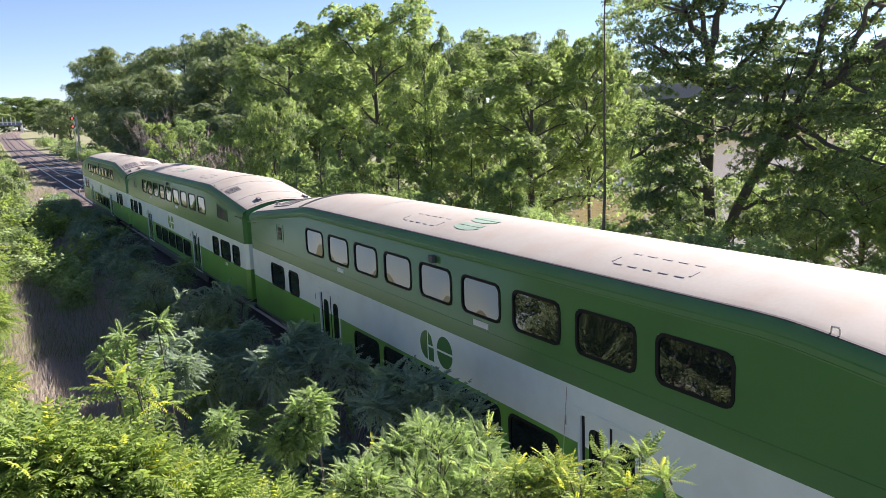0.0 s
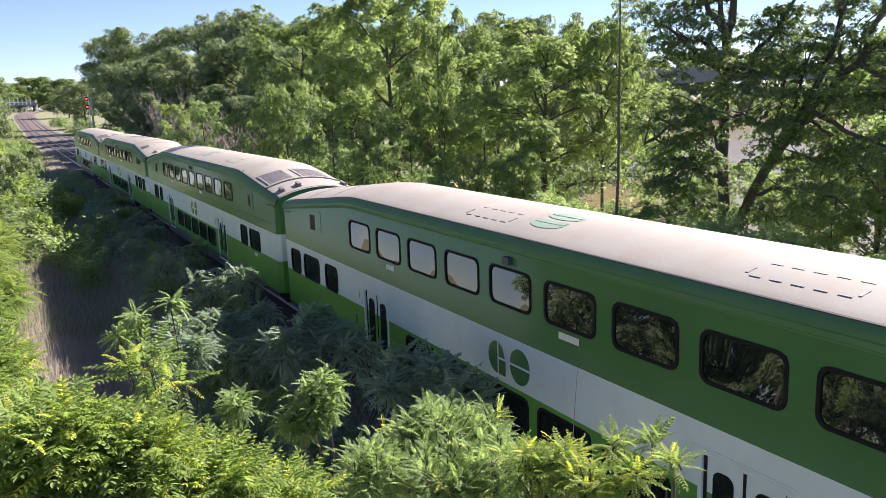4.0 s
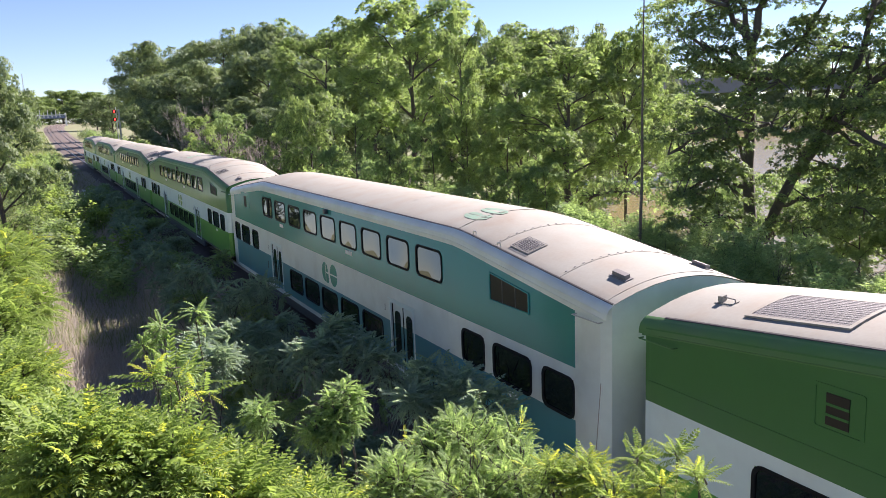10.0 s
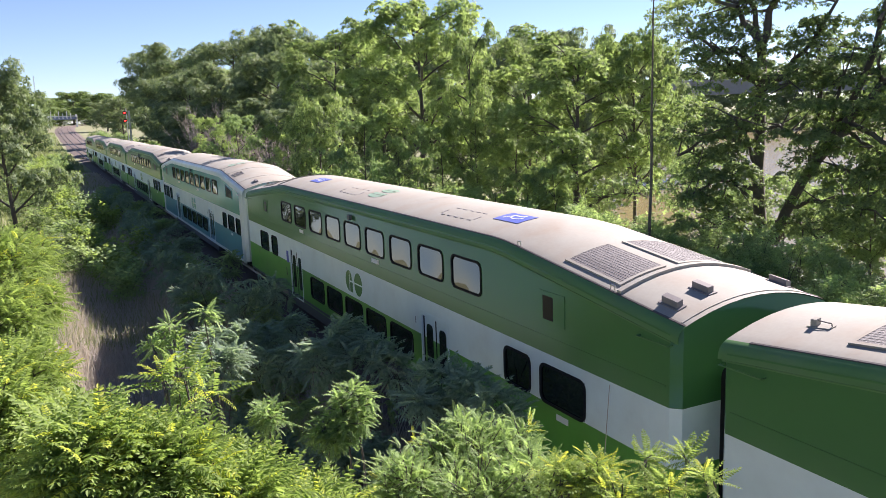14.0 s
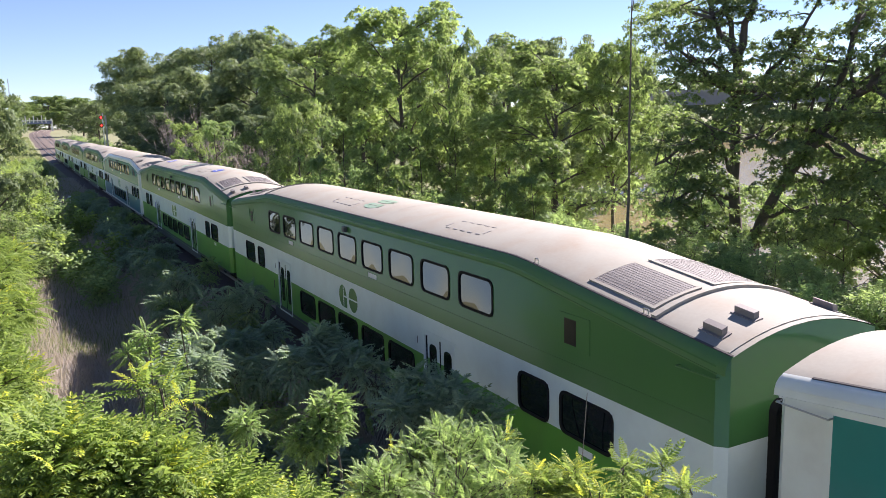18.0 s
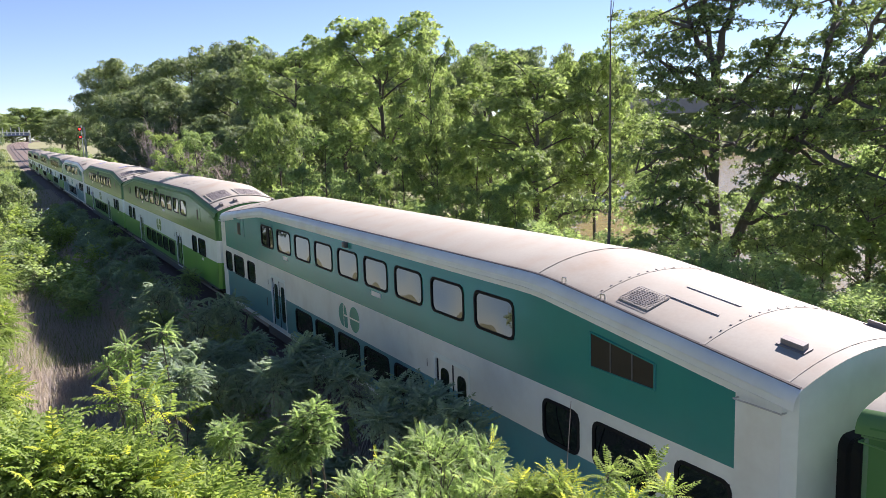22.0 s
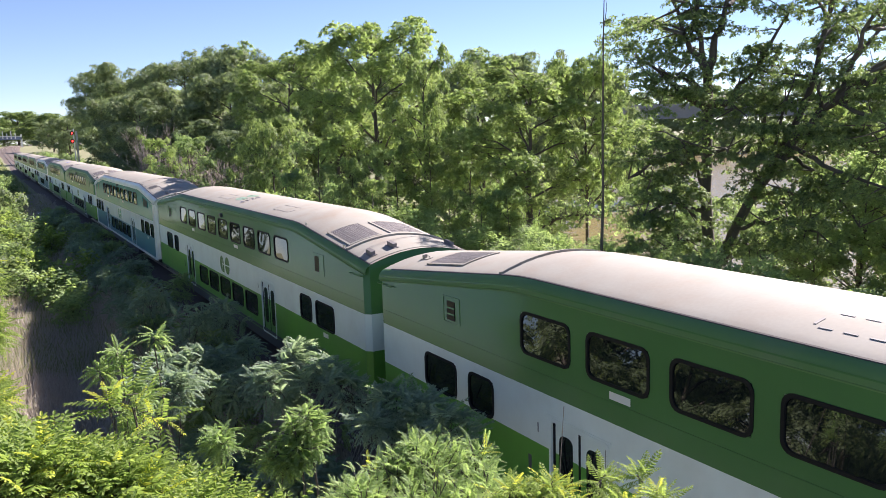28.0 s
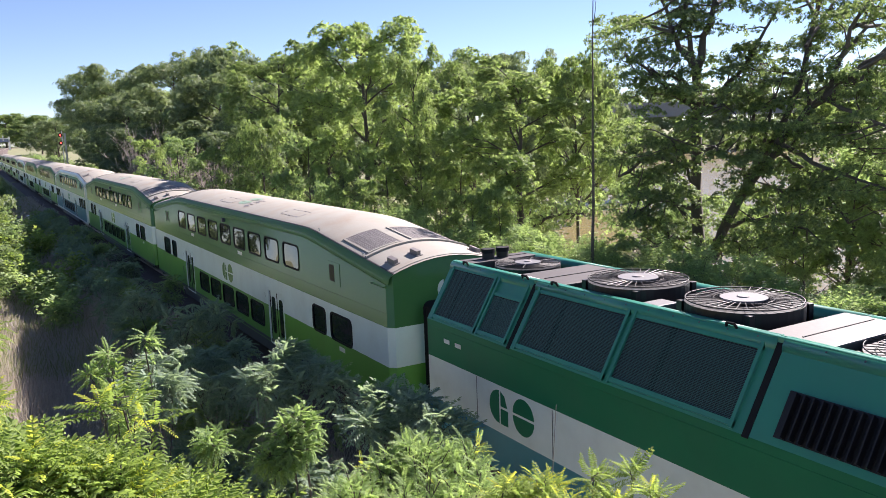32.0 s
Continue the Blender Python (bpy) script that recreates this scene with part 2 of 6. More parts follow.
# silty river water: brown body, rippled mirror
M_WATER, _nt, _p = nodes_of("silty river water")
_p.inputs["Base Color"].default_value = (0.21, 0.17, 0.082, 1)
_p.inputs["Roughness"].default_value, _p.inputs["IOR"].default_value = 0.2, 1.33
_n = noise_node(_nt, 0.9, 6.0)
_b = _nt.nodes.new("ShaderNodeBump")
_b.inputs["Strength"].default_value, _b.inputs["Distance"].default_value = 0.8, 0.25
_nt.links.new(_n.outputs["Fac"], _b.inputs["Height"])
_nt.links.new(_b.outputs[0], _p.inputs["Normal"])

L_BRIGHT = leaf_mat("sunny locust leaves", (0.125, 0.20, 0.05), (0.35, 0.435, 0.125), 0.5, rough=0.62)
# sumac green for the shaded belt, paler and bluer to carry the haze there
L_SUMAC = leaf_mat("haze-lightened sumac leaves", (0.175, 0.25, 0.165), (0.32, 0.41, 0.275), 0.45, rough=0.65)
L_MINT = leaf_mat("pale mint sumac leaves", (0.14, 0.23, 0.08), (0.36, 0.475, 0.185), 0.5, rough=0.62)
L_TREE = leaf_mat("walnut leaves", (0.12, 0.18, 0.07), (0.36, 0.455, 0.17), 0.52, rough=0.6)
L_DARK = leaf_mat("deep green leaves", (0.07, 0.115, 0.05), (0.27, 0.35, 0.13), 0.5)
L_FAR = leaf_mat("distant wood leaves", (0.10, 0.145, 0.075), (0.26, 0.32, 0.15), 0.42)
L_VINE = leaf_mat("vine leaves", (0.15, 0.23, 0.095), (0.36, 0.46, 0.19), 0.5)
L_YOUNG = leaf_mat("yellow young locust leaves", (0.33, 0.40, 0.06), (0.62, 0.62, 0.11), 0.5, rough=0.6)
L_GRASS = leaf_mat("dry grass blades", (0.31, 0.27, 0.235), (0.50, 0.45, 0.40), 0.3, rough=0.7)
L_MEADOW = leaf_mat("green meadow grass", (0.12, 0.16, 0.06), (0.30, 0.34, 0.15), 0.35, rough=0.7)


# ---- mesh helpers ----
def mesh_np(name, verts, faces, mats, index=None, smooth=False):
    """A mesh from arrays: faces is (n, 3) or (n, 4)."""
    me = bpy.data.meshes.new(name)
    verts, faces = np.asarray(verts, np.float32), np.asarray(faces, np.int32)
    n, k = faces.shape
    me.vertices.add(len(verts))
    me.vertices.foreach_set("co", verts.ravel())
    me.loops.add(n * k)
    me.loops.foreach_set("vertex_index", faces.ravel())
    me.polygons.add(n)
    me.polygons.foreach_set("loop_start", np.arange(0, n * k, k, dtype=np.int32))
    for m in (mats if isinstance(mats, (list, tuple)) else [mats]):
        me.materials.append(m)
    if index is not None:
        me.polygons.foreach_set("material_index", np.asarray(index, np.int32))
    if smooth:
        me.polygons.foreach_set("use_smooth", np.ones(n, bool))
    me.update(calc_edges=True)
    return me


def bm_mesh(name, bm, mats, smooth=False):
    me = bpy.data.meshes.new(name)
    bm.normal_update()
    bm.to_mesh(me)
    bm.free()
    for m in (mats if isinstance(mats, (list, tuple)) else [mats]):
        me.materials.append(m)
    if smooth:
        for p in me.polygons:
            p.use_smooth = True
    return me


def part(name, bm, material, parent, label="", smooth=False):
    """Links a bmesh (or a mesh) as one object under a thing or a part."""
    me = bm if isinstance(bm, bpy.types.Mesh) else bm_mesh(name, bm, material, smooth)
    ob = new(name, me)
    ob.parent = parent
    if label:
        tagged(ob, label)
    return ob


def thing(name, at=(0, 0, 0)):
    ob = new(name)
    ob.empty_display_size = 0.3
    ob.matrix_basis = pose(*at)
    return ob


def box(bm, x0, x1, y0, y1, z0, z1, bevel=0.0):
    r = bmesh.ops.create_cube(bm, size=1.0, matrix=Matrix.LocRotScale(((x0 + x1) / 2, (y0 + y1) / 2, (z0 + z1) / 2), None, (x1 - x0, y1 - y0, z1 - z0)))
    if bevel:
        es = list({e for v in r["verts"] for e in v.link_edges})
        bmesh.ops.bevel(bm, geom=es, offset=bevel, segments=2, affect="EDGES", profile=0.6)
    return bm


def boxm(*a):
    return box(bmesh.new(), *a)


def cyl(bm, p0, p1, r0, r1=None, seg=12):
    p0, p1 = Vector(p0), Vector(p1)
    d = p1 - p0
    m = Matrix.Translation((p0 + p1) / 2) @ d.to_track_quat("Z", "Y").to_matrix().to_4x4()
    bmesh.ops.create_cone(bm, cap_ends=True, segments=seg, radius1=r0, radius2=r0 if r1 is None else r1, depth=d.length, matrix=m)
    return bm


def tube(points, r, seg=8):
    """A bent bar through points."""
    bm = bmesh.new()
    for a, b in zip(points[:-1], points[1:]):
        cyl(bm, a, b, r, r, seg)
    return bm


def rounded(w, h, r, n=4):
    """Corners of a rounded rectangle about 0, counter-clockwise, in (u, z)."""
    out = []
    for cx, cz, a0 in ((w / 2 - r, h / 2 - r, 0), (-w / 2 + r, h / 2 - r, 90), (-w / 2 + r, -h / 2 + r, 180), (w / 2 - r, -h / 2 + r, 270)):
        for i in range(n + 1):
            a = radians(a0 + 90 * i / n)
            out.append((cx + r * math.cos(a), cz + r * math.sin(a)))
    return out


def ring_bm(outer, inner, x_front, x_back, u, z):
    """A frame standing in the plane x = const between two outlines."""
    bm = bmesh.new()
    n = len(outer)
    loops = [[bm.verts.new((x, u + a, z + b)) for a, b in pts] for pts, x in ((outer, x_back), (outer, x_front), (inner, x_front), (inner, x_back))]
    for l0, l1 in zip(loops[:-1], loops[1:]):
        for i in range(n):
            bm.faces.new((l0[i], l0[(i + 1) % n], l1[(i + 1) % n], l1[i]))
    bmesh.ops.recalc_face_normals(bm, faces=bm.faces)
    return bm


def plate_bm(outline, x_front, x_back, u, z):
    """A solid plate of that outline standing in the plane x = const."""
    bm = bmesh.new()
    n = len(outline)
    a = [bm.verts.new((x_front, u + p, z + q)) for p, q in outline]
    b = [bm.verts.new((x_back, u + p, z + q)) for p, q in outline]
    bm.faces.new(a)
    bm.faces.new(b[::-1])
    for i in range(n):
        bm.faces.new((a[i], b[i], b[(i + 1) % n], a[(i + 1) % n]))
    bmesh.ops.recalc_face_normals(bm, faces=bm.faces)
    return bm


# ---- ground, river, railway ----
def smooth01(t):
    t = np.clip(t, 0, 1)
    return t * t * (3 - 2 * t)


def river_edge(y):
    return 33 + np.clip(y - 62, 0, 400) * 1.05


def rise(y):
    """The line climbs gently beyond the junction."""
    return 6.0 * smooth01((np.asarray(y, float) - 250) / 330)


def ground_z(x, y):
    """Height of the land: track bed at -0.3, a slope down on the near side, a bank to the river beyond."""
    x, y = np.asarray(x, float), np.asarray(y, float)
    near = 1 - smooth01((y - 55) / 45)
    z = -0.3 - 1.1 * smooth01((-2.8 - x) / 3.4) * near
    z = z + np.minimum(0.26 * np.clip(-7.2 - x, 0, None), 3.2) * (0.45 + 0.55 * near)
    e = river_edge(y)
    right = smooth01((x - (e - 19)) / 20)
    z = z - 6.4 * right
    far = smooth01((x - 215 - 0.2 * y) / 40)
    return z + 7.2 * far * right + rise(y) * (1 - right)


def axis(pairs):
    out = [pairs[0][0]]
    for (a, _), (b, n) in zip(pairs[:-1], pairs[1:]):
        out += list(np.linspace(a, b, n + 1)[1:])
    return np.array(out)


gx = axis([(-900, 0), (-120, 8), (-30, 18), (30, 90), (80, 25), (300, 30), (1500, 10)])
gy = axis([(-300, 0), (-20, 14), (110, 130), (260, 50), (1800, 24)])
XX, YY = np.meshgrid(gx, gy)
wob = np.random.RandomState(3).normal(0, 1, XX.shape)
near_track = (np.abs(XX) < 3.2) | ((XX > 0) & (XX < 12) & (YY > 60))
ZZ = ground_z(XX, YY) + np.where(near_track, 0, wob * 0.07)
nx, ny = len(gx), len(gy)
ids = np.arange(nx * ny).reshape(ny, nx)
quads = np.stack([ids[:-1, :-1], ids[:-1, 1:], ids[1:, 1:], ids[1:, :-1]], -1).reshape(-1, 4)
jit_ = np.random.RandomState(12).normal(0, 0.7, len(quads))
mid_ = np.stack([XX, YY], -1).reshape(-1, 2)[quads].mean(1)
ground = new("ground", mesh_np("ground", np.stack([XX, YY, ZZ], -1).reshape(-1, 3), quads, [M_GROUND, M_MEADOW], ((mid_[:, 1] > 85 + jit_ * 4) | (mid_[:, 0] < -9.2 + jit_) | (mid_[:, 0] > 9 + jit_)).astype(int), smooth=True))
tagged(ground, "dry grassy railway embankment sloping to the river", "ground", kind="structure")
water = new("water", mesh_np("water", [(14, -300, -5), (1400, -300, -5), (1400, 900, -5), (14, 900, -5)], [(0, 1, 2, 3)], M_WATER))
tagged(water, "muddy brown river with bright rippled reflections", "river", kind="structure")


def bend(x, y):
    return x + np.clip(y - 420, 0, None) ** 2 / 2800.0


def strip(xs, zs, y0, y1, step):
    """A long extruded section that follows the railway's line."""
    ys = np.arange(y0, y1 + step, step)
    v = np.array([(bend(x, y), y, z + float(rise(y))) for y in ys for x, z in zip(xs, zs)])
    k = len(xs)
    f = [(i * k + j, i * k + j + 1, (i + 1) * k + j + 1, (i + 1) * k + j) for i in range(len(ys) - 1) for j in range(k - 1)]
    return v, f


v, f = strip((-2.9, -1.9, 1.9, 2.9), (-0.42, -0.12, -0.12, -0.42), -60, 62, 4)
v2, f2 = strip((-2.9, -1.9, 10.9, 12.5), (-0.42, -0.12, -0.12, -0.42), 62, 176, 6)
v3, f3 = strip((-2.9, -1.9, 6.3, 7.3), (-0.42, -0.12, -0.12, -0.42), 182, 900, 6)
ballast = new("ballast", mesh_np("ballast", np.concatenate([v, v2, v3]), np.concatenate([np.array(f), np.array(f2) + len(v), np.array(f3) + len(v) + len(v2)]), M_BALLAST))
tagged(ballast, "rust-brown crushed stone ballast under the tracks", "ballast", kind="structure")


def railway(offsets, y0, y1, name="railway_track"):
    """One track: two rails and its sleepers. offsets: the centre line's x along y."""
    t = thing(name)
    tagged(t, "rusty railway track on weathered timber sleepers", "railway track", "railway tracks", kind="structure")
    ys = np.arange(y0, y1 + 0.1, 3.0 if y1 - y0 < 400 else 6.0)
    for side in (-0.7525, 0.7525):
        vs, fs = [], []
        for y in ys:
            x = bend(offsets(y), y) + side
            for a, b in ((-0.07, -0.15), (-0.035, -0.12), (-0.036, 0.0), (0.036, 0.0), (0.035, -0.12), (0.07, -0.15)):
                vs.append((x + a, y, b + float(rise(y))))
        for i in range(len(ys) - 1):
            for j in range(5):
                fs.append((i * 6 + j, i * 6 + j + 1, i * 6 + 7 + j, i * 6 + 6 + j))
        part("rail", mesh_np("rail", vs, fs, M_RAIL), None, t)
    return t


def blend_x(xa, xb, ya, yb):
    return lambda y: float(xa + (xb - xa) * smooth01((y - ya) / (yb - ya)))


tracks = [railway(lambda y: 0.0, -60, 900), railway(lambda y: 4.4, 64, 900), railway(lambda y: 8.8, 64, 180),
          railway(blend_x(0, 4.4, 88, 128), 88, 128, "crossover_track"), railway(blend_x(4.4, 0, 128, 170), 128, 170, "crossover_track"),
          railway(blend_x(4.4, 8.8, 105, 150), 105, 150, "crossover_track")]
SLEEPER = bm_mesh("sleeper", boxm(-1.3, 1.3, -0.11, 0.11, -0.2, -0.115, 0.01), M_SLEEPER)
for tr_, x, y0, y1, gap in ((tracks[0], 0, 62, 230, 0.62), (tracks[1], 4.4, 66, 200, 0.62), (tracks[2], 8.8, 66, 190, 0.62)):
    for i in range(int((y1 - y0) / gap)):
        o = new("sleeper", SLEEPER)
        o.parent = tr_
        o.matrix_basis = pose(x + random.uniform(-0.04, 0.04), y0 + i * gap, random.uniform(-0.005, 0.005), 0, 0, random.uniform(-0.6, 0.6))

# ---- the train: double-deck coaches ----
Z_BOT, Z_WB, Z_WT, END0, END1 = 0.74, 1.783, 2.666, 0.375, 25.53
KNEE0, KNEE1, Z_END, Z_MID = 5.15, 20.35, 3.80, 4.385
CROWN = 0.30
UPPER_U = [6.36 + 1.645 * i for i in range(9)]
LOWER_U = [9.79, 11.45, 13.11, 14.77, 16.43]
DOORS_U = (7.92, 18.72)


def roof_edge(u):
    """Height of the roof's edge along the coach, with rounded knees."""
    def raw(w):
        if w < KNEE0:
            return Z_END + (Z_MID - Z_END) * (w - END0) / (KNEE0 - END0)
        if w > KNEE1:
            return Z_END + (Z_MID - Z_END) * (END1 - w) / (END1 - KNEE1)
        return Z_MID
    return sum(raw(u + d) for d in (-0.3, -0.1, 0.1, 0.3)) / 4 if 1.0 < u < 25.0 else raw(u)


def roof_z(x, u):
    return roof_edge(u) + CROWN * (1 - (x / 1.46) ** 2)


def holes_of(kind):
    """Openings in a side wall: centre u, centre z, width, height."""
    h = [(u, 3.55, 1.22, 0.64) for u in UPPER_U] + [(u, 1.345, 1.34, 0.64) for u in LOWER_U]
    if kind == "old":
        h += [(c, 2.12, w, 0.65) for c, w in ((1.62, 0.86), (3.06, 1.26), (4.49, 0.86), (21.6, 0.86), (23.15, 1.24), (24.52, 0.80))]
    else:
        h += [(c, 2.12, w, 0.65) for c, w in ((3.06, 1.26), (4.47, 0.86), (21.42, 0.78), (22.88, 1.18))]
    return h


def side_wall(kind, paint, sx):
    """The coach's side with its window and door openings cut through, in colour zones."""
    holes = holes_of(kind) + [(u, 1.47, 1.36, 1.66) for u in DOORS_U]
    us = {END0 + 0.13, END1 - 0.13, 1.14, 24.80}
    zs = {Z_BOT, Z_WB, Z_WT, 0.64}
    for u, z, w, h in holes:
        us |= {round(u - w / 2, 4), round(u + w / 2, 4)}
        zs |= {round(z - h / 2, 4), round(z + h / 2, 4)}
    us |= {round(0.7 + 0.5 * i, 4) for i in range(50)}
    us, zs = sorted(us), sorted(zs)
    keep = [us[0]]
    for u in us[1:]:
        if u - keep[-1] > 0.004:
            keep.append(u)
    us = keep
    verts, faces, idx, cache = [], [], [], {}

    def vid(u, k):
        top = roof_edge(u) - 0.1
        low = top - (0.18 if paint == "teal" else 0.02)
        z = top if k == len(zs) + 1 else low if k == len(zs) else min(zs[k], low)
        if z <= Z_BOT + 1e-4:
            z = Z_BOT if not (6.6 < u < 20.0) else z
        key = (u, round(z, 4))
        if key not in cache:
            cache[key] = len(verts)
            verts.append((sx * 1.5, u, z))
        return cache[key], z

    for u0, u1 in zip(us[:-1], us[1:]):
        um = (u0 + u1) / 2
        for k in range(len(zs) + 1):
            a, b, c, e = vid(u0, k), vid(u1, k), vid(u1, k + 1), vid(u0, k + 1)
            if c[1] - b[1] < 1e-4 and e[1] - a[1] < 1e-4:
                continue
            zm = (a[1] + b[1] + c[1] + e[1]) / 4
            if any(abs(um - u) < w / 2 and abs(zm - z) < h / 2 for u, z, w, h in holes):
                continue
            edge = paint == "teal" and (um < 1.14 or um > 24.80 or k == len(zs))
            m = 1 if edge or Z_WB < zm < Z_WT else 2 if zm < Z_WB else 0
            q = [p[0] for p in (a, b, c, e)]
            faces.append(q if sx > 0 else q[::-1])
            idx.append(m)
    v = list(verts)
    faces = [tuple(q) for q in faces]
    bm = bmesh.new()
    bv = [bm.verts.new(p) for p in v]
    for q, m in zip(faces, idx):
        q = [w for i, w in enumerate(q) if w not in q[:i]]
        if len(q) > 2:
            fc = bm.faces.new([bv[w] for w in q])
            fc.material_index = m
    return bm


def end_wall(bm, u, uc, out, paint):
    """A coach end with its bevelled corners, painted in the same bands."""
    xs = [-1.5, -1.38] + list(np.linspace(-1.38, 1.38, 13)[1:-1]) + [1.38, 1.5]
    zs = [Z_BOT, Z_WB, Z_WT, None]
    col = []
    for x in xs:
        y = uc if abs(x) > 1.45 else u
        col.append([bm.verts.new((x, y, z if z else (roof_edge(u) - 0.1 if abs(x) > 1.45 else roof_z(x, u) - 0.02))) for z in zs])
    for a, b in zip(col[:-1], col[1:]):
        for k in range(3):
            q = (a[k], b[k], b[k + 1], a[k + 1])
            f = bm.faces.new(q if out < 0 else q[::-1])
            f.material_index = 1 if paint == "teal" or k == 1 else (2 if k == 0 else 0)


def coach_roof(paint):
    us = sorted({END0 - 0.02, END1 + 0.02, 1.2, 24.7} | {round(0.9 + 0.45 * i, 3) for i in range(55)})
    us = [u for u in us if END0 - 0.03 <= u <= END1 + 0.03]
    xs = [-1.506, -1.5, -1.475, -1.42, -1.36] + list(np.linspace(-1.2, 1.2, 9)) + [1.36, 1.42, 1.475, 1.5, 1.506]
    v, f, idx = [], [], []
    for u in us:
        for x in xs:
            e = roof_edge(u)
            if abs(x) > 1.502:
                z = e - 0.19
            elif abs(x) > 1.48:
                z = e - 0.12
            elif abs(x) > 1.45:
                z = e - 0.05
            elif abs(x) > 1.40:
                z = e + 0.006
            else:
                z = e + CROWN * (1 - (x / 1.46) ** 2) - (0.004 if abs(x) > 1.45 else 0)
            v.append((x, u, z))
    k = len(xs)
    for i in range(len(us) - 1):
        for j in range(k - 1):
            f.append((i * k + j, i * k + j + 1, (i + 1) * k + j + 1, (i + 1) * k + j))
            idx.append(1 if j < 4 or j > k - 6 else 0)
    return mesh_np("roof", v, f, [M_ROOF, M_CREAM if paint == "teal" else M_GREEN_EDGE], idx, smooth=True)


def roof_plate(x0, x1, u0, u1, lift, thick, rows=5):
    """A slab that lies on the curved roof."""
    bm = bmesh.new()
    top, low = [], []
    for i in range(rows + 1):
        x = x0 + (x1 - x0) * i / rows
        for lst, d in ((top, lift + thick), (low, lift)):
            lst.append([bm.verts.new((x, u, roof_z(x, u) + d)) for u in (u0, u1)])
    for i in range(rows):
        bm.faces.new((top[i][0], top[i + 1][0], top[i + 1][1], top[i][1]))
        for s in (0, 1):
            bm.faces.new((low[i][s], low[i + 1][s], top[i + 1][s], top[i][s]))
    for i in (0, rows):
        bm.faces.new((low[i][0], low[i][1], top[i][1], top[i][0]))
    bmesh.ops.recalc_face_normals(bm, faces=bm.faces)
    return bm


def roof_rib(u, h=0.022, w=0.06):
    """A raised seam across the roof."""
    return roof_plate(-1.34, 1.34, u - w / 2, u + w / 2, 0.0, h, 14)


def emblem(parent, mat_, u, z, sx, scale=1.0):
    """The mark on the side: a half disc, a quarter and a split disc, in one colour."""
    bm = bmesh.new()
    x = sx * 1.504

    def poly(pts):
        vs = [bm.verts.new((x, u + p * scale, z + q * scale)) for p, q in pts]
        bm.faces.new(vs if sx > 0 else vs[::-1])
    d = -1 if sx < 0 else 1
    arc = lambda cx, r, a0, a1, n=12: [(cx + d * r * math.cos(radians(a)), 0.30 * math.sin(radians(a))) for a in np.linspace(a0, a1, n)]
    c1, c2, g = -d * 0.34, d * 0.34, 0.022
    left = arc(c1, 0.30, 90, 270)
    poly([(p - d * g, q) for p, q in left])
    poly([(c1 + d * g, -0.30)] + [(c1 + d * 0.24, -0.30), (c1 + d * 0.24, -g), (c1 + d * g, -g)])
    poly([(c1 + d * g, g), (c1 + d * 0.22, g), (c1 + d * 0.14, 0.22), (c1 + d * g, 0.29)])
    poly([(p, q + g) for p, q in arc(c2, 0.30, 0, 180)])
    poly([(p, q - g) for p, q in arc(c2, 0.30, 180, 360)])
    r = bmesh.ops.extrude_face_region(bm, geom=list(bm.faces))
    for w in r["geom"]:
        if isinstance(w, bmesh.types.BMVert):
            w.co.x -= sx * 0.003
    bmesh.ops.recalc_face_normals(bm, faces=bm.faces)
    return part("emblem", bm, mat_, parent, "flat painted emblem")


def window(parent, sx, u, z, w, h, name="window"):
    r = min(0.13, w * 0.2)
    fr = part(name, ring_bm(rounded(w + 0.07, h + 0.07, r + 0.03), rounded(w - 0.03, h - 0.03, r), sx * 1.514, sx * 1.46, u, z), M_RUBBER, parent, "black rubber window frame")
    bm = plate_bm(rounded(w - 0.01, h - 0.01, r), sx * 1.492, sx * 1.475, u, z)
    part("pane", bm, M_GLASS_UP if z > 3 else M_GLASS, fr, "tinted reflecting glass")


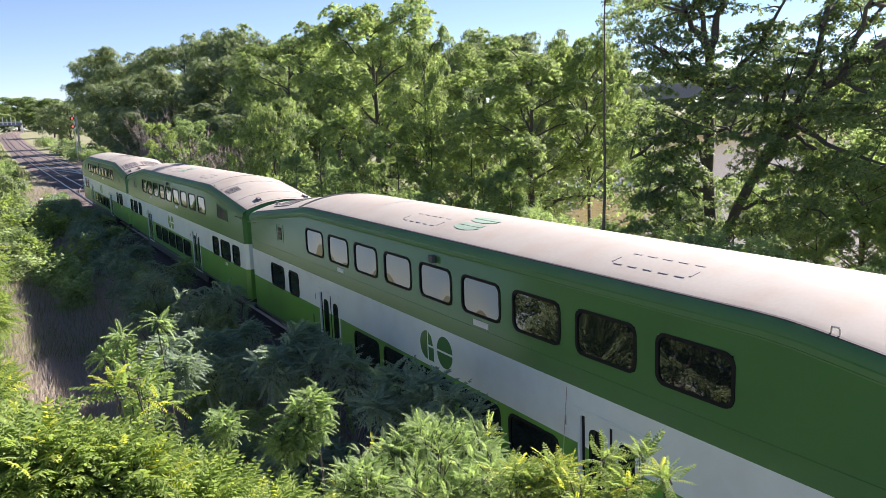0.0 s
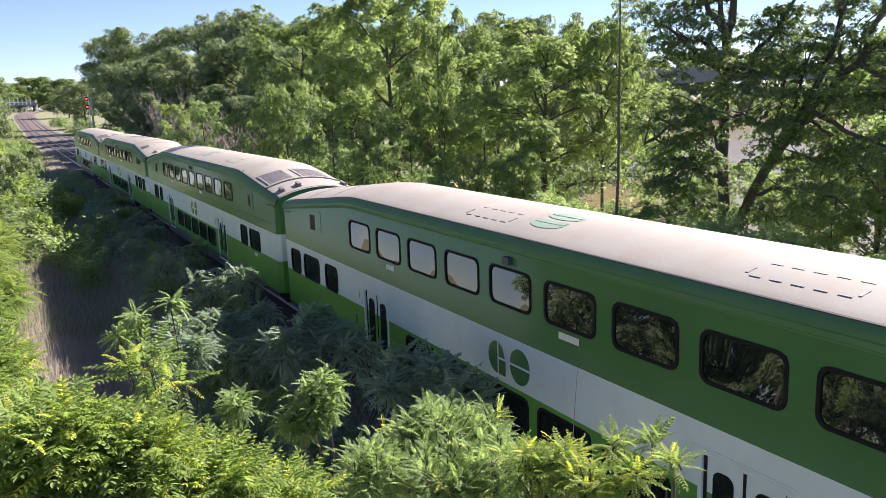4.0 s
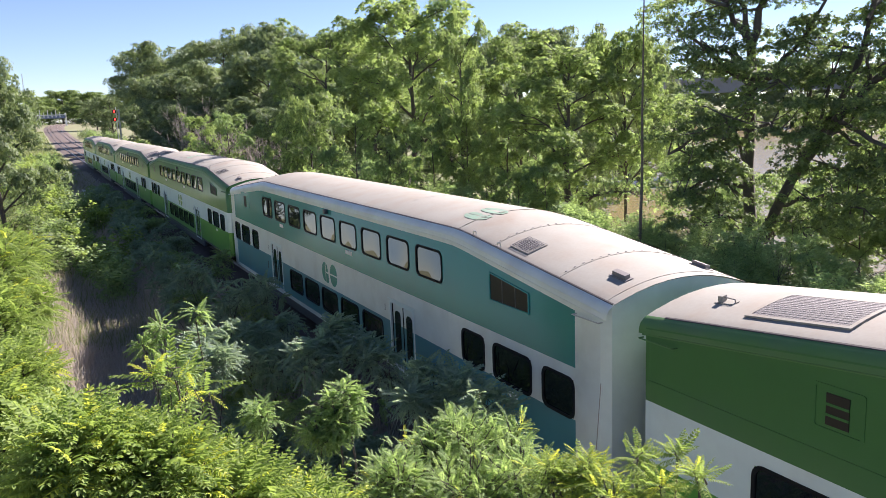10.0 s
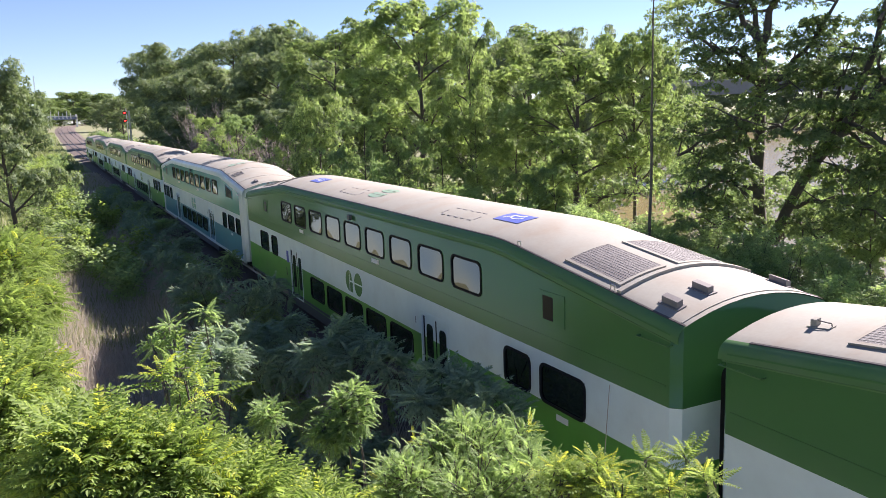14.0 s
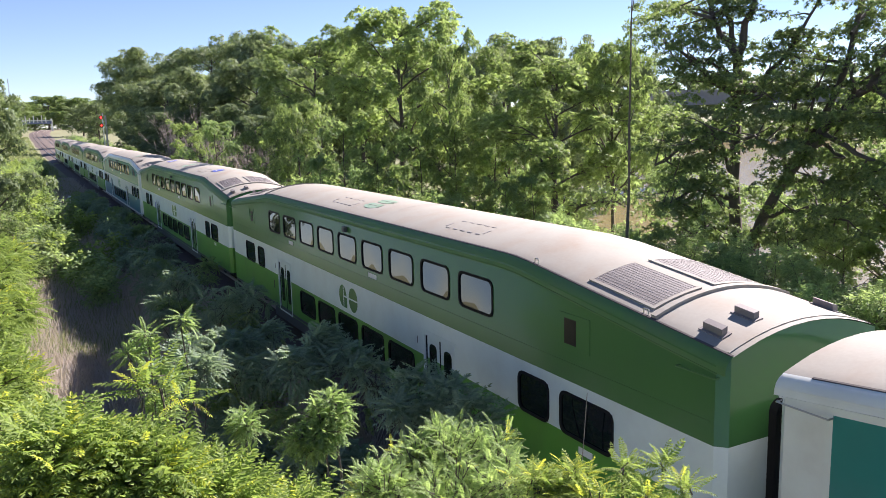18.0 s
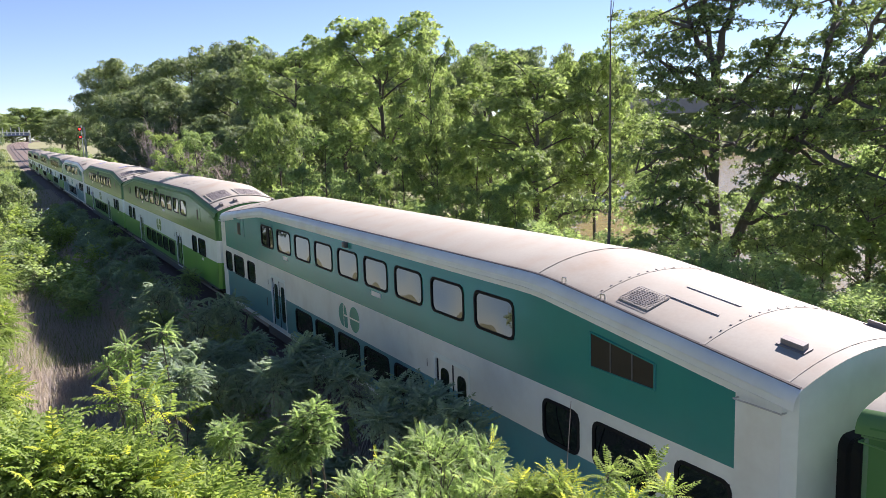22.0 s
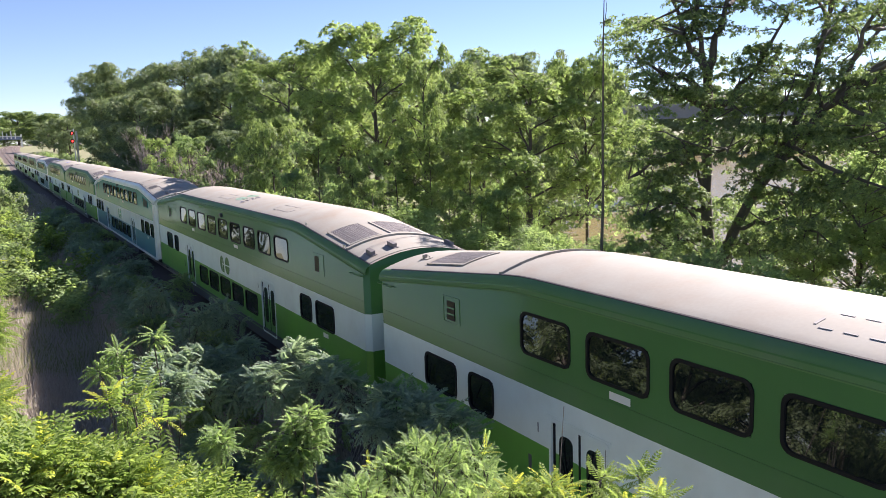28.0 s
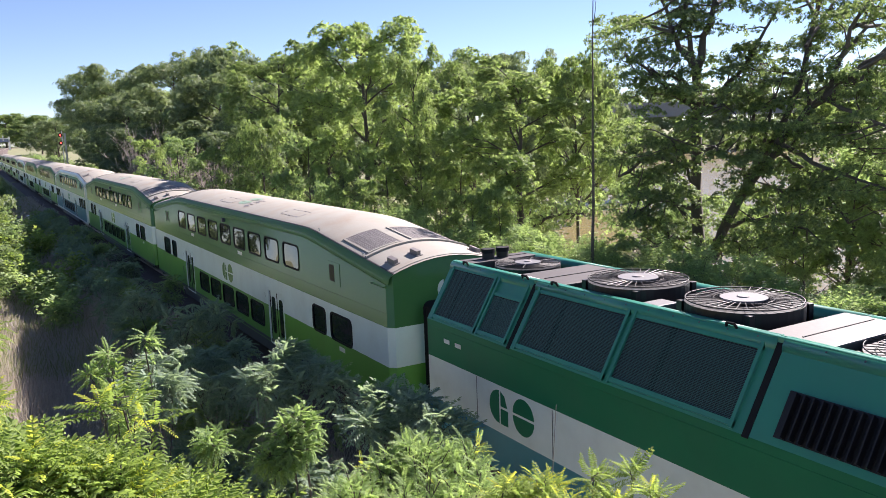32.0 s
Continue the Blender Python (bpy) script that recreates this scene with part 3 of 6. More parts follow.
def coach_door(parent, sx, u, mats):
    """A pair of sliding leaves set back in the wall, each with a tall window."""
    fr = part("door", ring_bm(rounded(1.40, 1.70, 0.05, 1), rounded(1.28, 1.58, 0.04, 1), sx * 1.508, sx * 1.42, u, 1.47), M_WHITE, parent, "double sliding door in a metal frame")
    part("centre_seal", boxm(min(sx * 1.468, sx * 1.45), max(sx * 1.468, sx * 1.45), u - 0.022, u + 0.022, 0.70, 2.24), M_RUBBER, fr, "black rubber strip between the leaves")
    part("door_header", boxm(min(sx * 1.512, sx * 1.5), max(sx * 1.512, sx * 1.5), u - 0.74, u + 0.80, 2.335, 2.36), M_WHITE, fr, "thin drip strip over the door")
    part("door_control", boxm(min(sx * 1.508, sx * 1.5), max(sx * 1.508, sx * 1.5), u + 1.18, u + 1.26, 1.25, 1.52), M_SKIRT, fr, "small dark door control plate")
    part("door_notice", boxm(min(sx * 1.506, sx * 1.5), max(sx * 1.506, sx * 1.5), u + 0.98, u + 1.0, 1.98, 2.14), M_SKIRT, fr)
    for s in (-1, 1):
        lf = part("door_leaf", plate_bm(rounded(0.60, 1.56, 0.03, 1), sx * 1.462, sx * 1.43, u + s * 0.325, 1.47), mats[1], fr, "grey-white door leaf")
        part("leaf_panel", plate_bm(rounded(0.60, 1.06, 0.02, 1), sx * 1.4635, sx * 1.45, u + s * 0.325, 1.22), mats[2], lf, "lower leaf in the band's colour")
        part("door_window", plate_bm(rounded(0.33, 1.12, 0.12), sx * 1.468, sx * 1.458, u + s * 0.325, 1.53), M_GLASS, lf, "dark tall rounded door glass")
        part("door_seal", boxm(min(sx * 1.47, sx * 1.43), max(sx * 1.47, sx * 1.43), u + s * 0.635 - 0.05, u + s * 0.635 + 0.05, 0.70, 2.26), M_RUBBER, fr, "black rubber door seal")


def bogie(parent, u):
    b = part("bogie", boxm(-1.0, 1.0, u - 1.6, u + 1.6, 0.42, 0.62, 0.05), M_UNDER, parent, "steel bogie frame")
    for du in (-1.3, 1.3):
        for s in (-0.75, 0.75):
            part("wheel", cyl(bmesh.new(), (s - 0.07, u + du, 0.42), (s + 0.07, u + du, 0.42), 0.42, 0.42, 24), M_UNDER, b, "steel wheel")
        part("axle", cyl(bmesh.new(), (-1.1, u + du, 0.42), (1.1, u + du, 0.42), 0.09), M_UNDER, b)


def coach(kind, paint, wheelchair=False, roof_mark=True):
    c = thing("passenger_coach")
    cols = {"green": (M_GREEN_UP, M_WHITE, M_GREEN_LO), "teal": (M_TEAL_UP, M_CREAM, M_TEAL_LO)}[paint]
    for sx in (-1, 1):
        part("side_wall", side_wall(kind, paint, sx), cols, c, "painted coach side in coloured bands")
        for u, z, w, h in holes_of(kind):
            window(c, sx, u, z, w, h)
        for u in DOORS_U:
            coach_door(c, sx, u, cols)
        if paint == "teal":
            sash = part("window_sash", boxm(min(sx * 1.49, sx * 1.512), max(sx * 1.49, sx * 1.512), UPPER_U[8] - 0.19, UPPER_U[8] + 0.03, 3.24, 3.86), M_RUBBER, c, "black bar of a sliding window")
            part("rain_strip", boxm(min(sx * 1.5, sx * 1.53), max(sx * 1.5, sx * 1.53), UPPER_U[8] - 0.62, UPPER_U[8] + 0.62, 3.93, 3.955), cols[0], sash)
        emblem(c, cols[0], 13.01, 2.2, sx)
        # narrow bars where lettering is too small to read
        for u, z, w in ((11.3, 3.07, 0.5), (17.8, 3.07, 0.42), (3.05, 1.62, 0.34)):
            part("label_plate", boxm(min(sx * 1.503, sx * 1.509), max(sx * 1.503, sx * 1.509), u - w / 2, u + w / 2, z - 0.055, z + 0.055), M_LABEL, c, "small white label")
        part("marker_lamp", boxm(min(sx * 1.50, sx * 1.60), max(sx * 1.50, sx * 1.60), 12.84, 13.02, 3.97, 4.11, 0.02), M_SKIRT, c, "small dark marker lamp housing")
        for ub in (0.45, 24.8):
            x = sx * 1.585
            rail = tube([(sx * 1.5, ub, 3.57), (x, ub, 3.57), (x, ub + 0.65, 3.57), (sx * 1.5, ub + 0.65, 3.57)], 0.011)
            part("grab_rail", rail, M_STEEL if paint == "teal" else M_GREEN_EDGE, c, "thin tubular grab rail")
        if kind == "old":
            lv = bmesh.new()
            pts = [(2.45, 3.27), (3.76, 3.27), (3.76, 3.79), (2.45, 3.63)]
            vs = [lv.verts.new((sx * 1.506, p, q)) for p, q in pts]
            lv.faces.new(vs)
            louvre = part("louvre", lv, M_BLACK, c, "dark ventilation louvre")
            for q in (2.88, 3.32):
                part("louvre_bar", boxm(min(sx * 1.504, sx * 1.514), max(sx * 1.504, sx * 1.514), q - 0.012, q + 0.012, 3.28, 3.63 + (q - 2.45) * 0.122), M_SKIRT, louvre)
            fr = tube([(sx * 1.51, p, q) for p, q in pts + pts[:1]], 0.018, 6)
            part("louvre_frame", fr, cols[0], louvre)
        else:
            part("hatch", boxm(min(sx * 1.503, sx * 1.512), max(sx * 1.503, sx * 1.512), 2.95, 3.7, 3.2, 3.76, 0.004), cols[0], c, "painted service hatch")
            part("hatch_grille", boxm(min(sx * 1.506, sx * 1.516), max(sx * 1.506, sx * 1.516), 3.28, 3.58, 3.27, 3.68), M_BLACK, c, "small dark vent grille")
        if kind == "old":
            pn = part("vent_panel", plate_bm(rounded(1.30, 0.57, 0.01, 1), sx * 1.506, sx * 1.49, 22.85, 3.55), cols[0], c, "riveted service panel")
            part("far_vent", boxm(min(sx * 1.503, sx * 1.512), max(sx * 1.503, sx * 1.512), 22.66, 23.04, 3.28, 3.70), M_BLACK, pn, "dark square vent opening")
            for i in range(7):
                for q in (3.29, 3.81):
                    part("rivet", boxm(min(sx * 1.504, sx * 1.512), max(sx * 1.504, sx * 1.512), 22.23 + 0.205 * i, 22.25 + 0.205 * i, q, q + 0.02), M_SKIRT, pn)
        else:
            part("far_vent", boxm(min(sx * 1.503, sx * 1.512), max(sx * 1.503, sx * 1.512), 22.26, 22.54, 3.30, 3.66), M_BLACK, c, "small dark vent grille")
            part("vent_frame", ring_bm(rounded(0.62, 0.52, 0.02, 1), rounded(0.56, 0.47, 0.02, 1), sx * 1.51, sx * 1.49, 22.39, 3.49), cols[0], c)
            for q in (3.40, 3.52):
                part("vent_bar", boxm(min(sx * 1.505, sx * 1.518), max(sx * 1.505, sx * 1.518), 22.26, 22.54, q, q + 0.03), cols[0], c)
        part("skirt", boxm(min(sx * 1.40, sx * 1.494), max(sx * 1.40, sx * 1.494), 6.6, 20.0, 0.34, 0.70), M_SKIRT, c, "charcoal lower skirt")
        sill = M_CREAM if paint == "teal" else M_SKIRT
        part("sill", boxm(min(sx * 1.46, sx * 1.506), max(sx * 1.46, sx * 1.506), END0 + 0.2, END1 - 0.2, 0.62 if paint == "teal" else 0.67, 0.75), sill, c, "long sill strip")
        if kind == "new":
            part("belt_rail", boxm(min(sx * 1.5, sx * 1.509), max(sx * 1.5, sx * 1.509), END0 + 0.2, END1 - 0.2, 2.95, 2.975), cols[0], c)
        part("roof_seam", roof_line(sx), M_BROWN, c, "rusty brown seam along the roof's edge")
        part("gutter", part_gutter(sx), M_CREAM if paint == "teal" else M_GREEN_EDGE, c, "roof gutter strip")
    eb = bmesh.new()
    end_wall(eb, END0, END0 + 0.13, -1, paint)
    part("end_wall", eb, cols, c, "painted coach end")
    eb = bmesh.new()
    end_wall(eb, END1, END1 - 0.13, 1, paint)
    part("end_wall", eb, cols, c, "painted coach end")
    part("roof", coach_roof(paint), None, c, "dusty white curved roof")
    part("underframe", boxm(-1.38, 1.38, END0 + 0.1, END1 - 0.1, 0.60, 0.76, 0.03), M_UNDER, c)
    part("underfloor_box", boxm(-1.3, 1.3, 6.7, 19.9, 0.30, 0.62, 0.04), M_UNDER, c)
    for u in (3.4, 22.5):
        bogie(c, u)
    for u0, u1 in ((0.03, END0), (END1, 25.88)):
        part("gangway", gangway_bm(u0, u1), M_RUBBER, c, "black rubber gangway bellows")
    for u in (END0 - 0.03, END1 + 0.01):
        d_ = part("end_door", boxm(-0.48, 0.48, u, u + 0.02, 0.95, 2.95, 0.008), M_CREAM, c, "cream end door")
        part("end_door_window", boxm(-0.2, 0.2, u - 0.008, u + 0.028, 2.0, 2.7, 0.006), M_GLASS, d_)
    part("coupler", boxm(-0.15, 0.15, -0.02, 0.5, 0.62, 0.85, 0.04), M_UNDER, c)
    # things on the roof that belong to it
    if kind == "new":
        for x0, x1, u0, u1 in ((-1.15, -0.35, 1.98, 3.30), (0.0, 1.0, 1.98, 3.25), (-1.04, -0.30, 22.65, 24.0)):
            g = part("roof_grille", roof_plate(x0, x1, u0, u1, 0.004, 0.016), M_GRILLE, c, "grey mesh air intake on the roof")
            for xa, xb, ua, ub in ((x0 - 0.05, x1 + 0.05, u0 - 0.06, u0), (x0 - 0.05, x1 + 0.05, u1, u1 + 0.06), (x0 - 0.05, x0, u0, u1), (x1, x1 + 0.05, u0, u1)):
                part("grille_frame", roof_plate(xa, xb, ua, ub, 0.0, 0.024), M_ROOF, g)
            for i in range(1, 26):
                q = u0 + (u1 - u0) * i / 26
                part("grille_wire", roof_plate(x0, x1, q - 0.0045, q + 0.0045, 0.018, 0.004, 3), M_DASH, g)
            for i in range(1, 13):
                q = x0 + (x1 - x0) * i / 13
                part("grille_wire", roof_plate(q - 0.004, q + 0.004, u0, u1, 0.019, 0.004, 1), M_DASH, g)
        part("roof_rib", roof_rib(1.78, 0.045, 0.09), M_ROOF, c, "raised rib across the roof")
        part("roof_rib", roof_rib(0.46, 0.012, 0.03), M_ROOF, c)
        for x in (-1.10, -0.53, 1.04):
            lamp = part("roof_lamp", roof_plate(x - 0.05, x + 0.05, 0.75, 1.07, 0.012, 0.09, 2), M_HOUSING, c, "small grey roof housing")
            part("lamp_flange", roof_plate(x - 0.085, x + 0.085, 0.71, 1.11, 0.0, 0.014, 2), M_HOUSING, lamp)
        lamp = part("roof_lamp", roof_plate(-0.80, -0.72, 24.70, 24.78, 0.012, 0.08, 2), M_ROOF, c, "small pale roof bracket")
        part("lamp_flange", roof_plate(-0.82, -0.70, 24.50, 24.82, 0.0, 0.010, 2), M_ROOF, lamp)
        part("bracket_rod", tube([(-0.76, 24.72, roof_z(-0.76, 24.72) + 0.07), (-0.76, 24.52, roof_z(-0.76, 24.52) + 0.05), (-0.76, 24.51, roof_z(-0.76, 24.51))], 0.008, 6), M_HOUSING, lamp)
        part("roof_rib", roof_rib(20.95, 0.04, 0.09), M_ROOF, c, "raised rib across the roof")
    else:
        g = part("roof_grille", roof_plate(-1.2, -0.78, 2.92, 3.50, 0.002, 0.010), M_ROOF, c, "square fan guard with a round mesh")
        fb = bmesh.new()
        n_ = 24
        ring_ = [(-0.99 + 0.17 * math.cos(6.2832 * i / n_), 3.21 + 0.235 * math.sin(6.2832 * i / n_)) for i in range(n_)]
        fb.faces.new([fb.verts.new((x, u, roof_z(x, u) + 0.016)) for x, u in ring_])
        part("fan_mesh", fb, M_GRILLE, g, "round dark fan mesh")
        for i in range(0, 11):
            q = 2.92 + 0.58 * i / 10
            part("grille_wire", roof_plate(-1.2, -0.78, q - 0.004, q + 0.004, 0.020, 0.005, 2), M_DASH, g)
            q = -1.2 + 0.42 * i / 10
            part("grille_wire", roof_plate(q - 0.004, q + 0.004, 2.92, 3.50, 0.021, 0.005, 1), M_DASH, g)
        for u in (5.25, 3.85, 1.78, 0.55, 21.85, 23.68):
            part("roof_rib", roof_rib(u, 0.006, 0.03), M_ROOF, c, "riveted seam across the roof")
        for u in (3.85, 1.78, 21.85, 23.68):
            for i in range(16):
                x = -1.35 + 2.7 * i / 15
                part("rivet", roof_plate(x - 0.012, x + 0.012, u + 0.03, u + 0.052, 0.0, 0.010, 1), M_DASH, c)
        for x in (-0.75, 0.95):
            lamp = part("roof_lamp", roof_plate(x - 0.05, x + 0.05, 0.78, 1.09, 0.012, 0.065, 2), M_HOUSING, c, "small grey roof housing")
            part("lamp_flange", roof_plate(x - 0.085, x + 0.085, 0.74, 1.13, 0.0, 0.014, 2), M_HOUSING, lamp)
    for u in (1.95 if kind == "new" else 3.7, 4.6):
        part("lifting_ring", tube([(-1.32, u - 0.05, roof_z(-1.32, u)), (-1.32, u - 0.045, roof_z(-1.32, u) + 0.07), (-1.32, u + 0.045, roof_z(-1.32, u) + 0.07), (-1.32, u + 0.05, roof_z(-1.32, u))], 0.011, 6), M_STEEL, c)
    if roof_mark:
        for u0 in (7.0, 13.8):
            for i in range(5):
                for x in (-1.0, -0.6):
                    part("roof_dash", roof_plate(x - 0.012, x + 0.012, u0 + 0.3 * i, u0 + 0.3 * i + 0.17, 0.002, 0.004, 1), M_DASH, c, "short dark dash painted on the roof")
            for u in (u0 - 0.05, u0 + 1.45):
                part("roof_dash", roof_plate(-0.95, -0.78, u - 0.02, u + 0.02, 0.002, 0.004, 1), M_DASH, c)
    if paint != "teal":
        roof_emblem(c, 12.85, -0.53)
    if wheelchair:
        for u in (5.55, 18.0):
            sg = part("roof_sign", roof_plate(-0.76, -0.28, u, u + 0.95, 0.003, 0.005), M_BLUE, c, "blue access sign with a white wheelchair shape")
            ring = []
            for i in range(11):
                a = radians(30 + 26 * i)
                ring.append((-0.49 + 0.11 * math.cos(a), u + 0.42 + 0.2 * math.sin(a)))
            for (xa, ua), (xb, ub) in zip(ring[:-1], ring[1:]):
                part("sign_arc", flat_bar(xa, ua, xb, ub, 0.03), M_LABEL, sg)
            for xa, ua, xb, ub in ((-0.56, 0.72, -0.43, 0.62), (-0.43, 0.62, -0.42, 0.42), (-0.42, 0.42, -0.34, 0.30), (-0.62, 0.78, -0.57, 0.74)):
                part("sign_bar", flat_bar(xa, u + ua, xb, u + ub, 0.045), M_LABEL, sg)
        for sx in (-1,):
            part("access_sign", boxm(sx * 1.509, sx * 1.503, 19.6, 19.85, 1.75, 2.15), M_BLUE, c, "small blue access sign")
    return c


def flat_bar(xa, ua, xb, ub, w):
    """A thin painted stroke on the roof between two places."""
    bm = bmesh.new()
    d = Vector((xb - xa, ub - ua)).normalized() * (w / 2)
    q = [(xa - d.y, ua + d.x), (xa + d.y, ua - d.x), (xb + d.y, ub - d.x), (xb - d.y, ub + d.x)]
    bm.faces.new([bm.verts.new((x, u, roof_z(x, u) + 0.0125)) for x, u in q])
    bmesh.ops.recalc_face_normals(bm, faces=bm.faces)
    return bm


def roof_poly(parent, pts, lift, material, name, label=""):
    bm = bmesh.new()
    bm.faces.new([bm.verts.new((x, u, roof_z(x, u) + lift)) for x, u in pts])
    bmesh.ops.triangulate(bm, faces=bm.faces)
    for f in bm.faces:
        if f.normal.z < 0:
            f.normal_flip()
    return part(name, bm, material, parent, label)


def roof_emblem(c, u, x):
    """The faded mark on the roof: a half disc and a split disc side by side across it."""
    for x0, sgn in ((x - 0.22, -1), (x + 0.2, 1)):
        for a0, a1, gap in ((0, 180, 0.02), (180, 360, -0.02)):
            pts = [(x0 + 0.19 * math.sin(radians(a)) if sgn > 0 or a <= 180 else x0, u + gap + 0.45 * math.cos(radians(a))) for a in np.linspace(a0, a1, 14)]
            if sgn < 0:
                pts = [(x0 - 0.19 * math.sin(radians(a)), u + 0.45 * math.cos(radians(a))) for a in np.linspace(0, 180, 14)] if a0 == 0 else [(x0 + 0.02, u - 0.42), (x0 + 0.14, u - 0.42), (x0 + 0.14, u + 0.38), (x0 + 0.02, u + 0.42)]
            else:
                s = 1 if a0 == 0 else -1
                pts = [(x0 + s * 0.015 + s * 0.17 * math.sin(radians(a)), u + 0.45 * math.cos(radians(a))) for a in np.linspace(0, 180, 14)]
            roof_poly(c, pts, 0.006, M_MARK, "roof_emblem", "faded green painted shape on the roof")


def roof_number(c, text, u, x):
    """The running number painted across the roof."""
    cu = bpy.data.curves.new("roof_number", "FONT")
    cu.body, cu.size = text, 0.62
    tmp = bpy.data.objects.new("roof_number", cu)
    me = bpy.data.meshes.new_from_object(tmp)
    bpy.data.objects.remove(tmp)
    for v in me.vertices:
        px, pu = x + v.co.x * 0.62, u + v.co.y
        v.co = (px, pu, roof_z(px, pu) + 0.008)
    me.materials.append(M_NUMBER)
    part("roof_number", me, None, c, "dark grey running number " + text)


def roof_line(sx):
    """A thin lapped seam where the roof sheet meets the side."""
    bm = bmesh.new()
    us = [END0 + 0.4 * i for i in range(63)]
    a = [[bm.verts.new((sx * x, u, roof_z(x, u) + h)) for x, h in ((1.375, -0.002), (1.370, 0.008), (1.345, 0.008), (1.340, -0.002))] for u in us]
    for p, q in zip(a[:-1], a[1:]):
        for k in range(3):
            bm.faces.new((p[k], p[k + 1], q[k + 1], q[k]))
    bmesh.ops.recalc_face_normals(bm, faces=bm.faces)
    return bm


def part_gutter(sx):
    bm = bmesh.new()
    us = [END0 + 0.1 + 0.5 * i for i in range(51)]
    a = [[bm.verts.new((sx * x, u, roof_edge(u) + z)) for x, z in ((1.500, -0.215), (1.513, -0.212), (1.513, -0.192), (1.500, -0.19))] for u in us]
    for p, q in zip(a[:-1], a[1:]):
        for k in range(3):
            bm.faces.new((p[k], p[k + 1], q[k + 1], q[k]))
    bmesh.ops.recalc_face_normals(bm, faces=bm.faces)
    return bm


def gangway_bm(u0, u1):
    """Bellows between coaches: a hollow frame of folded rubber."""
    bm = bmesh.new()
    o, i = rounded(1.35, 2.35, 0.15), rounded(1.0, 2.05, 0.1)
    n = 4
    prev = None
    for k in range(n + 1):
        u = u0 + (u1 - u0) * k / n
        s = 1.0 if k % 2 == 0 else 0.95
        ring = [bm.verts.new((a * s, u, 1.98 + b * s)) for a, b in o]
        if prev:
            for j in range(len(ring)):
                bm.faces.new((prev[j], prev[(j + 1) % len(ring)], ring[(j + 1) % len(ring)], ring[j]))
        prev = ring
    bmesh.ops.recalc_face_normals(bm, faces=bm.faces)
    return bm


def car_at(k, t):
    ts, ss = [a for a, _ in ADVANCE], [b for _, b in ADVANCE]
    return float(np.interp(t, ts, ss)) - PITCH * k


protos = {("new", "green"): coach("new", "green"), ("old", "green"): coach("old", "green"), ("old", "teal"): coach("old", "teal", roof_mark=False), "access": coach("new", "green", wheelchair=True)}
ORDER = [("new", "green"), ("old", "green"), ("new", "green"), ("old", "green"), ("old", "teal"), "access", ("new", "green"), ("old", "teal"), ("new", "green"), ("new", "green")]
LABELS = {("new", "green"): "double-deck coach in two greens and white with twin roof grilles",
          ("old", "green"): "double-deck coach in two greens and white with dark side louvre",
          ("old", "teal"): "double-deck coach in teal and cream with dark side louvre",
          "access": "double-deck green coach with blue wheelchair signs on its roof"}
train = []
used = set()
for k, kind in enumerate(ORDER):
    m = pose(0, car_at(k, 0), 0)
    if kind in used:
        ob = copy_thing(protos[kind], m)
    else:
        ob = protos[kind]
        ob.matrix_basis = m
        used.add(kind)
    tagged(ob, LABELS[kind], "train coach", "coaches of the train")
    train.append(ob)


roof_emblem(train[4], 5.5, -0.53)
for x in (-0.72, -0.30):
    part("roof_strip", roof_plate(x - 0.012, x + 0.012, 2.1, 3.05, 0.0, 0.012, 1), M_DASH, train[7], "dark strip on the roof")
roof_number(train[8], "4124", 11.75, -1.1)
roof_number(train[9], "4135", 11.75, -1.1)


def end_emblem(c):
    """The white mark over the end door of the rearmost coach."""
    bm = bmesh.new()
    for x0, a0, a1 in ((-0.14, 90, 270), (0.14, 0, 180), (0.14, 180, 360)):
        dz = 0.015 if a0 == 0 else -0.015 if a0 == 180 else 0
        bm.faces.new([bm.verts.new((x0 + 0.16 * math.cos(radians(a)), END0 - 0.006, 3.36 + dz + 0.22 * math.sin(radians(a)))) for a in np.linspace(a0, a1, 12)])
    bm.faces.new([bm.verts.new((x, END0 - 0.006, z)) for x, z in ((-0.12, 3.14), (-0.03, 3.14), (-0.03, 3.35), (-0.12, 3.35))])
    bmesh.ops.recalc_face_normals(bm, faces=bm.faces)
    part("end_emblem", bm, M_LABEL, c, "white painted mark")


end_emblem(train[9])


def ring_tube(x, u, z, r, w, n=36):
    v, f = [], []
    for i in range(n):
        a = 2 * math.pi * i / n
        for j in range(5):
            b = 2 * math.pi * j / 5
            q = r + w * math.cos(b)
            v.append((x + q * math.cos(a), u + q * math.sin(a), z + w * math.sin(b)))
    for i in range(n):
        for j in range(5):
            f.append((i * 5 + j, ((i + 1) % n) * 5 + j, ((i + 1) % n) * 5 + (j + 1) % 5, i * 5 + (j + 1) % 5))
    return v, f


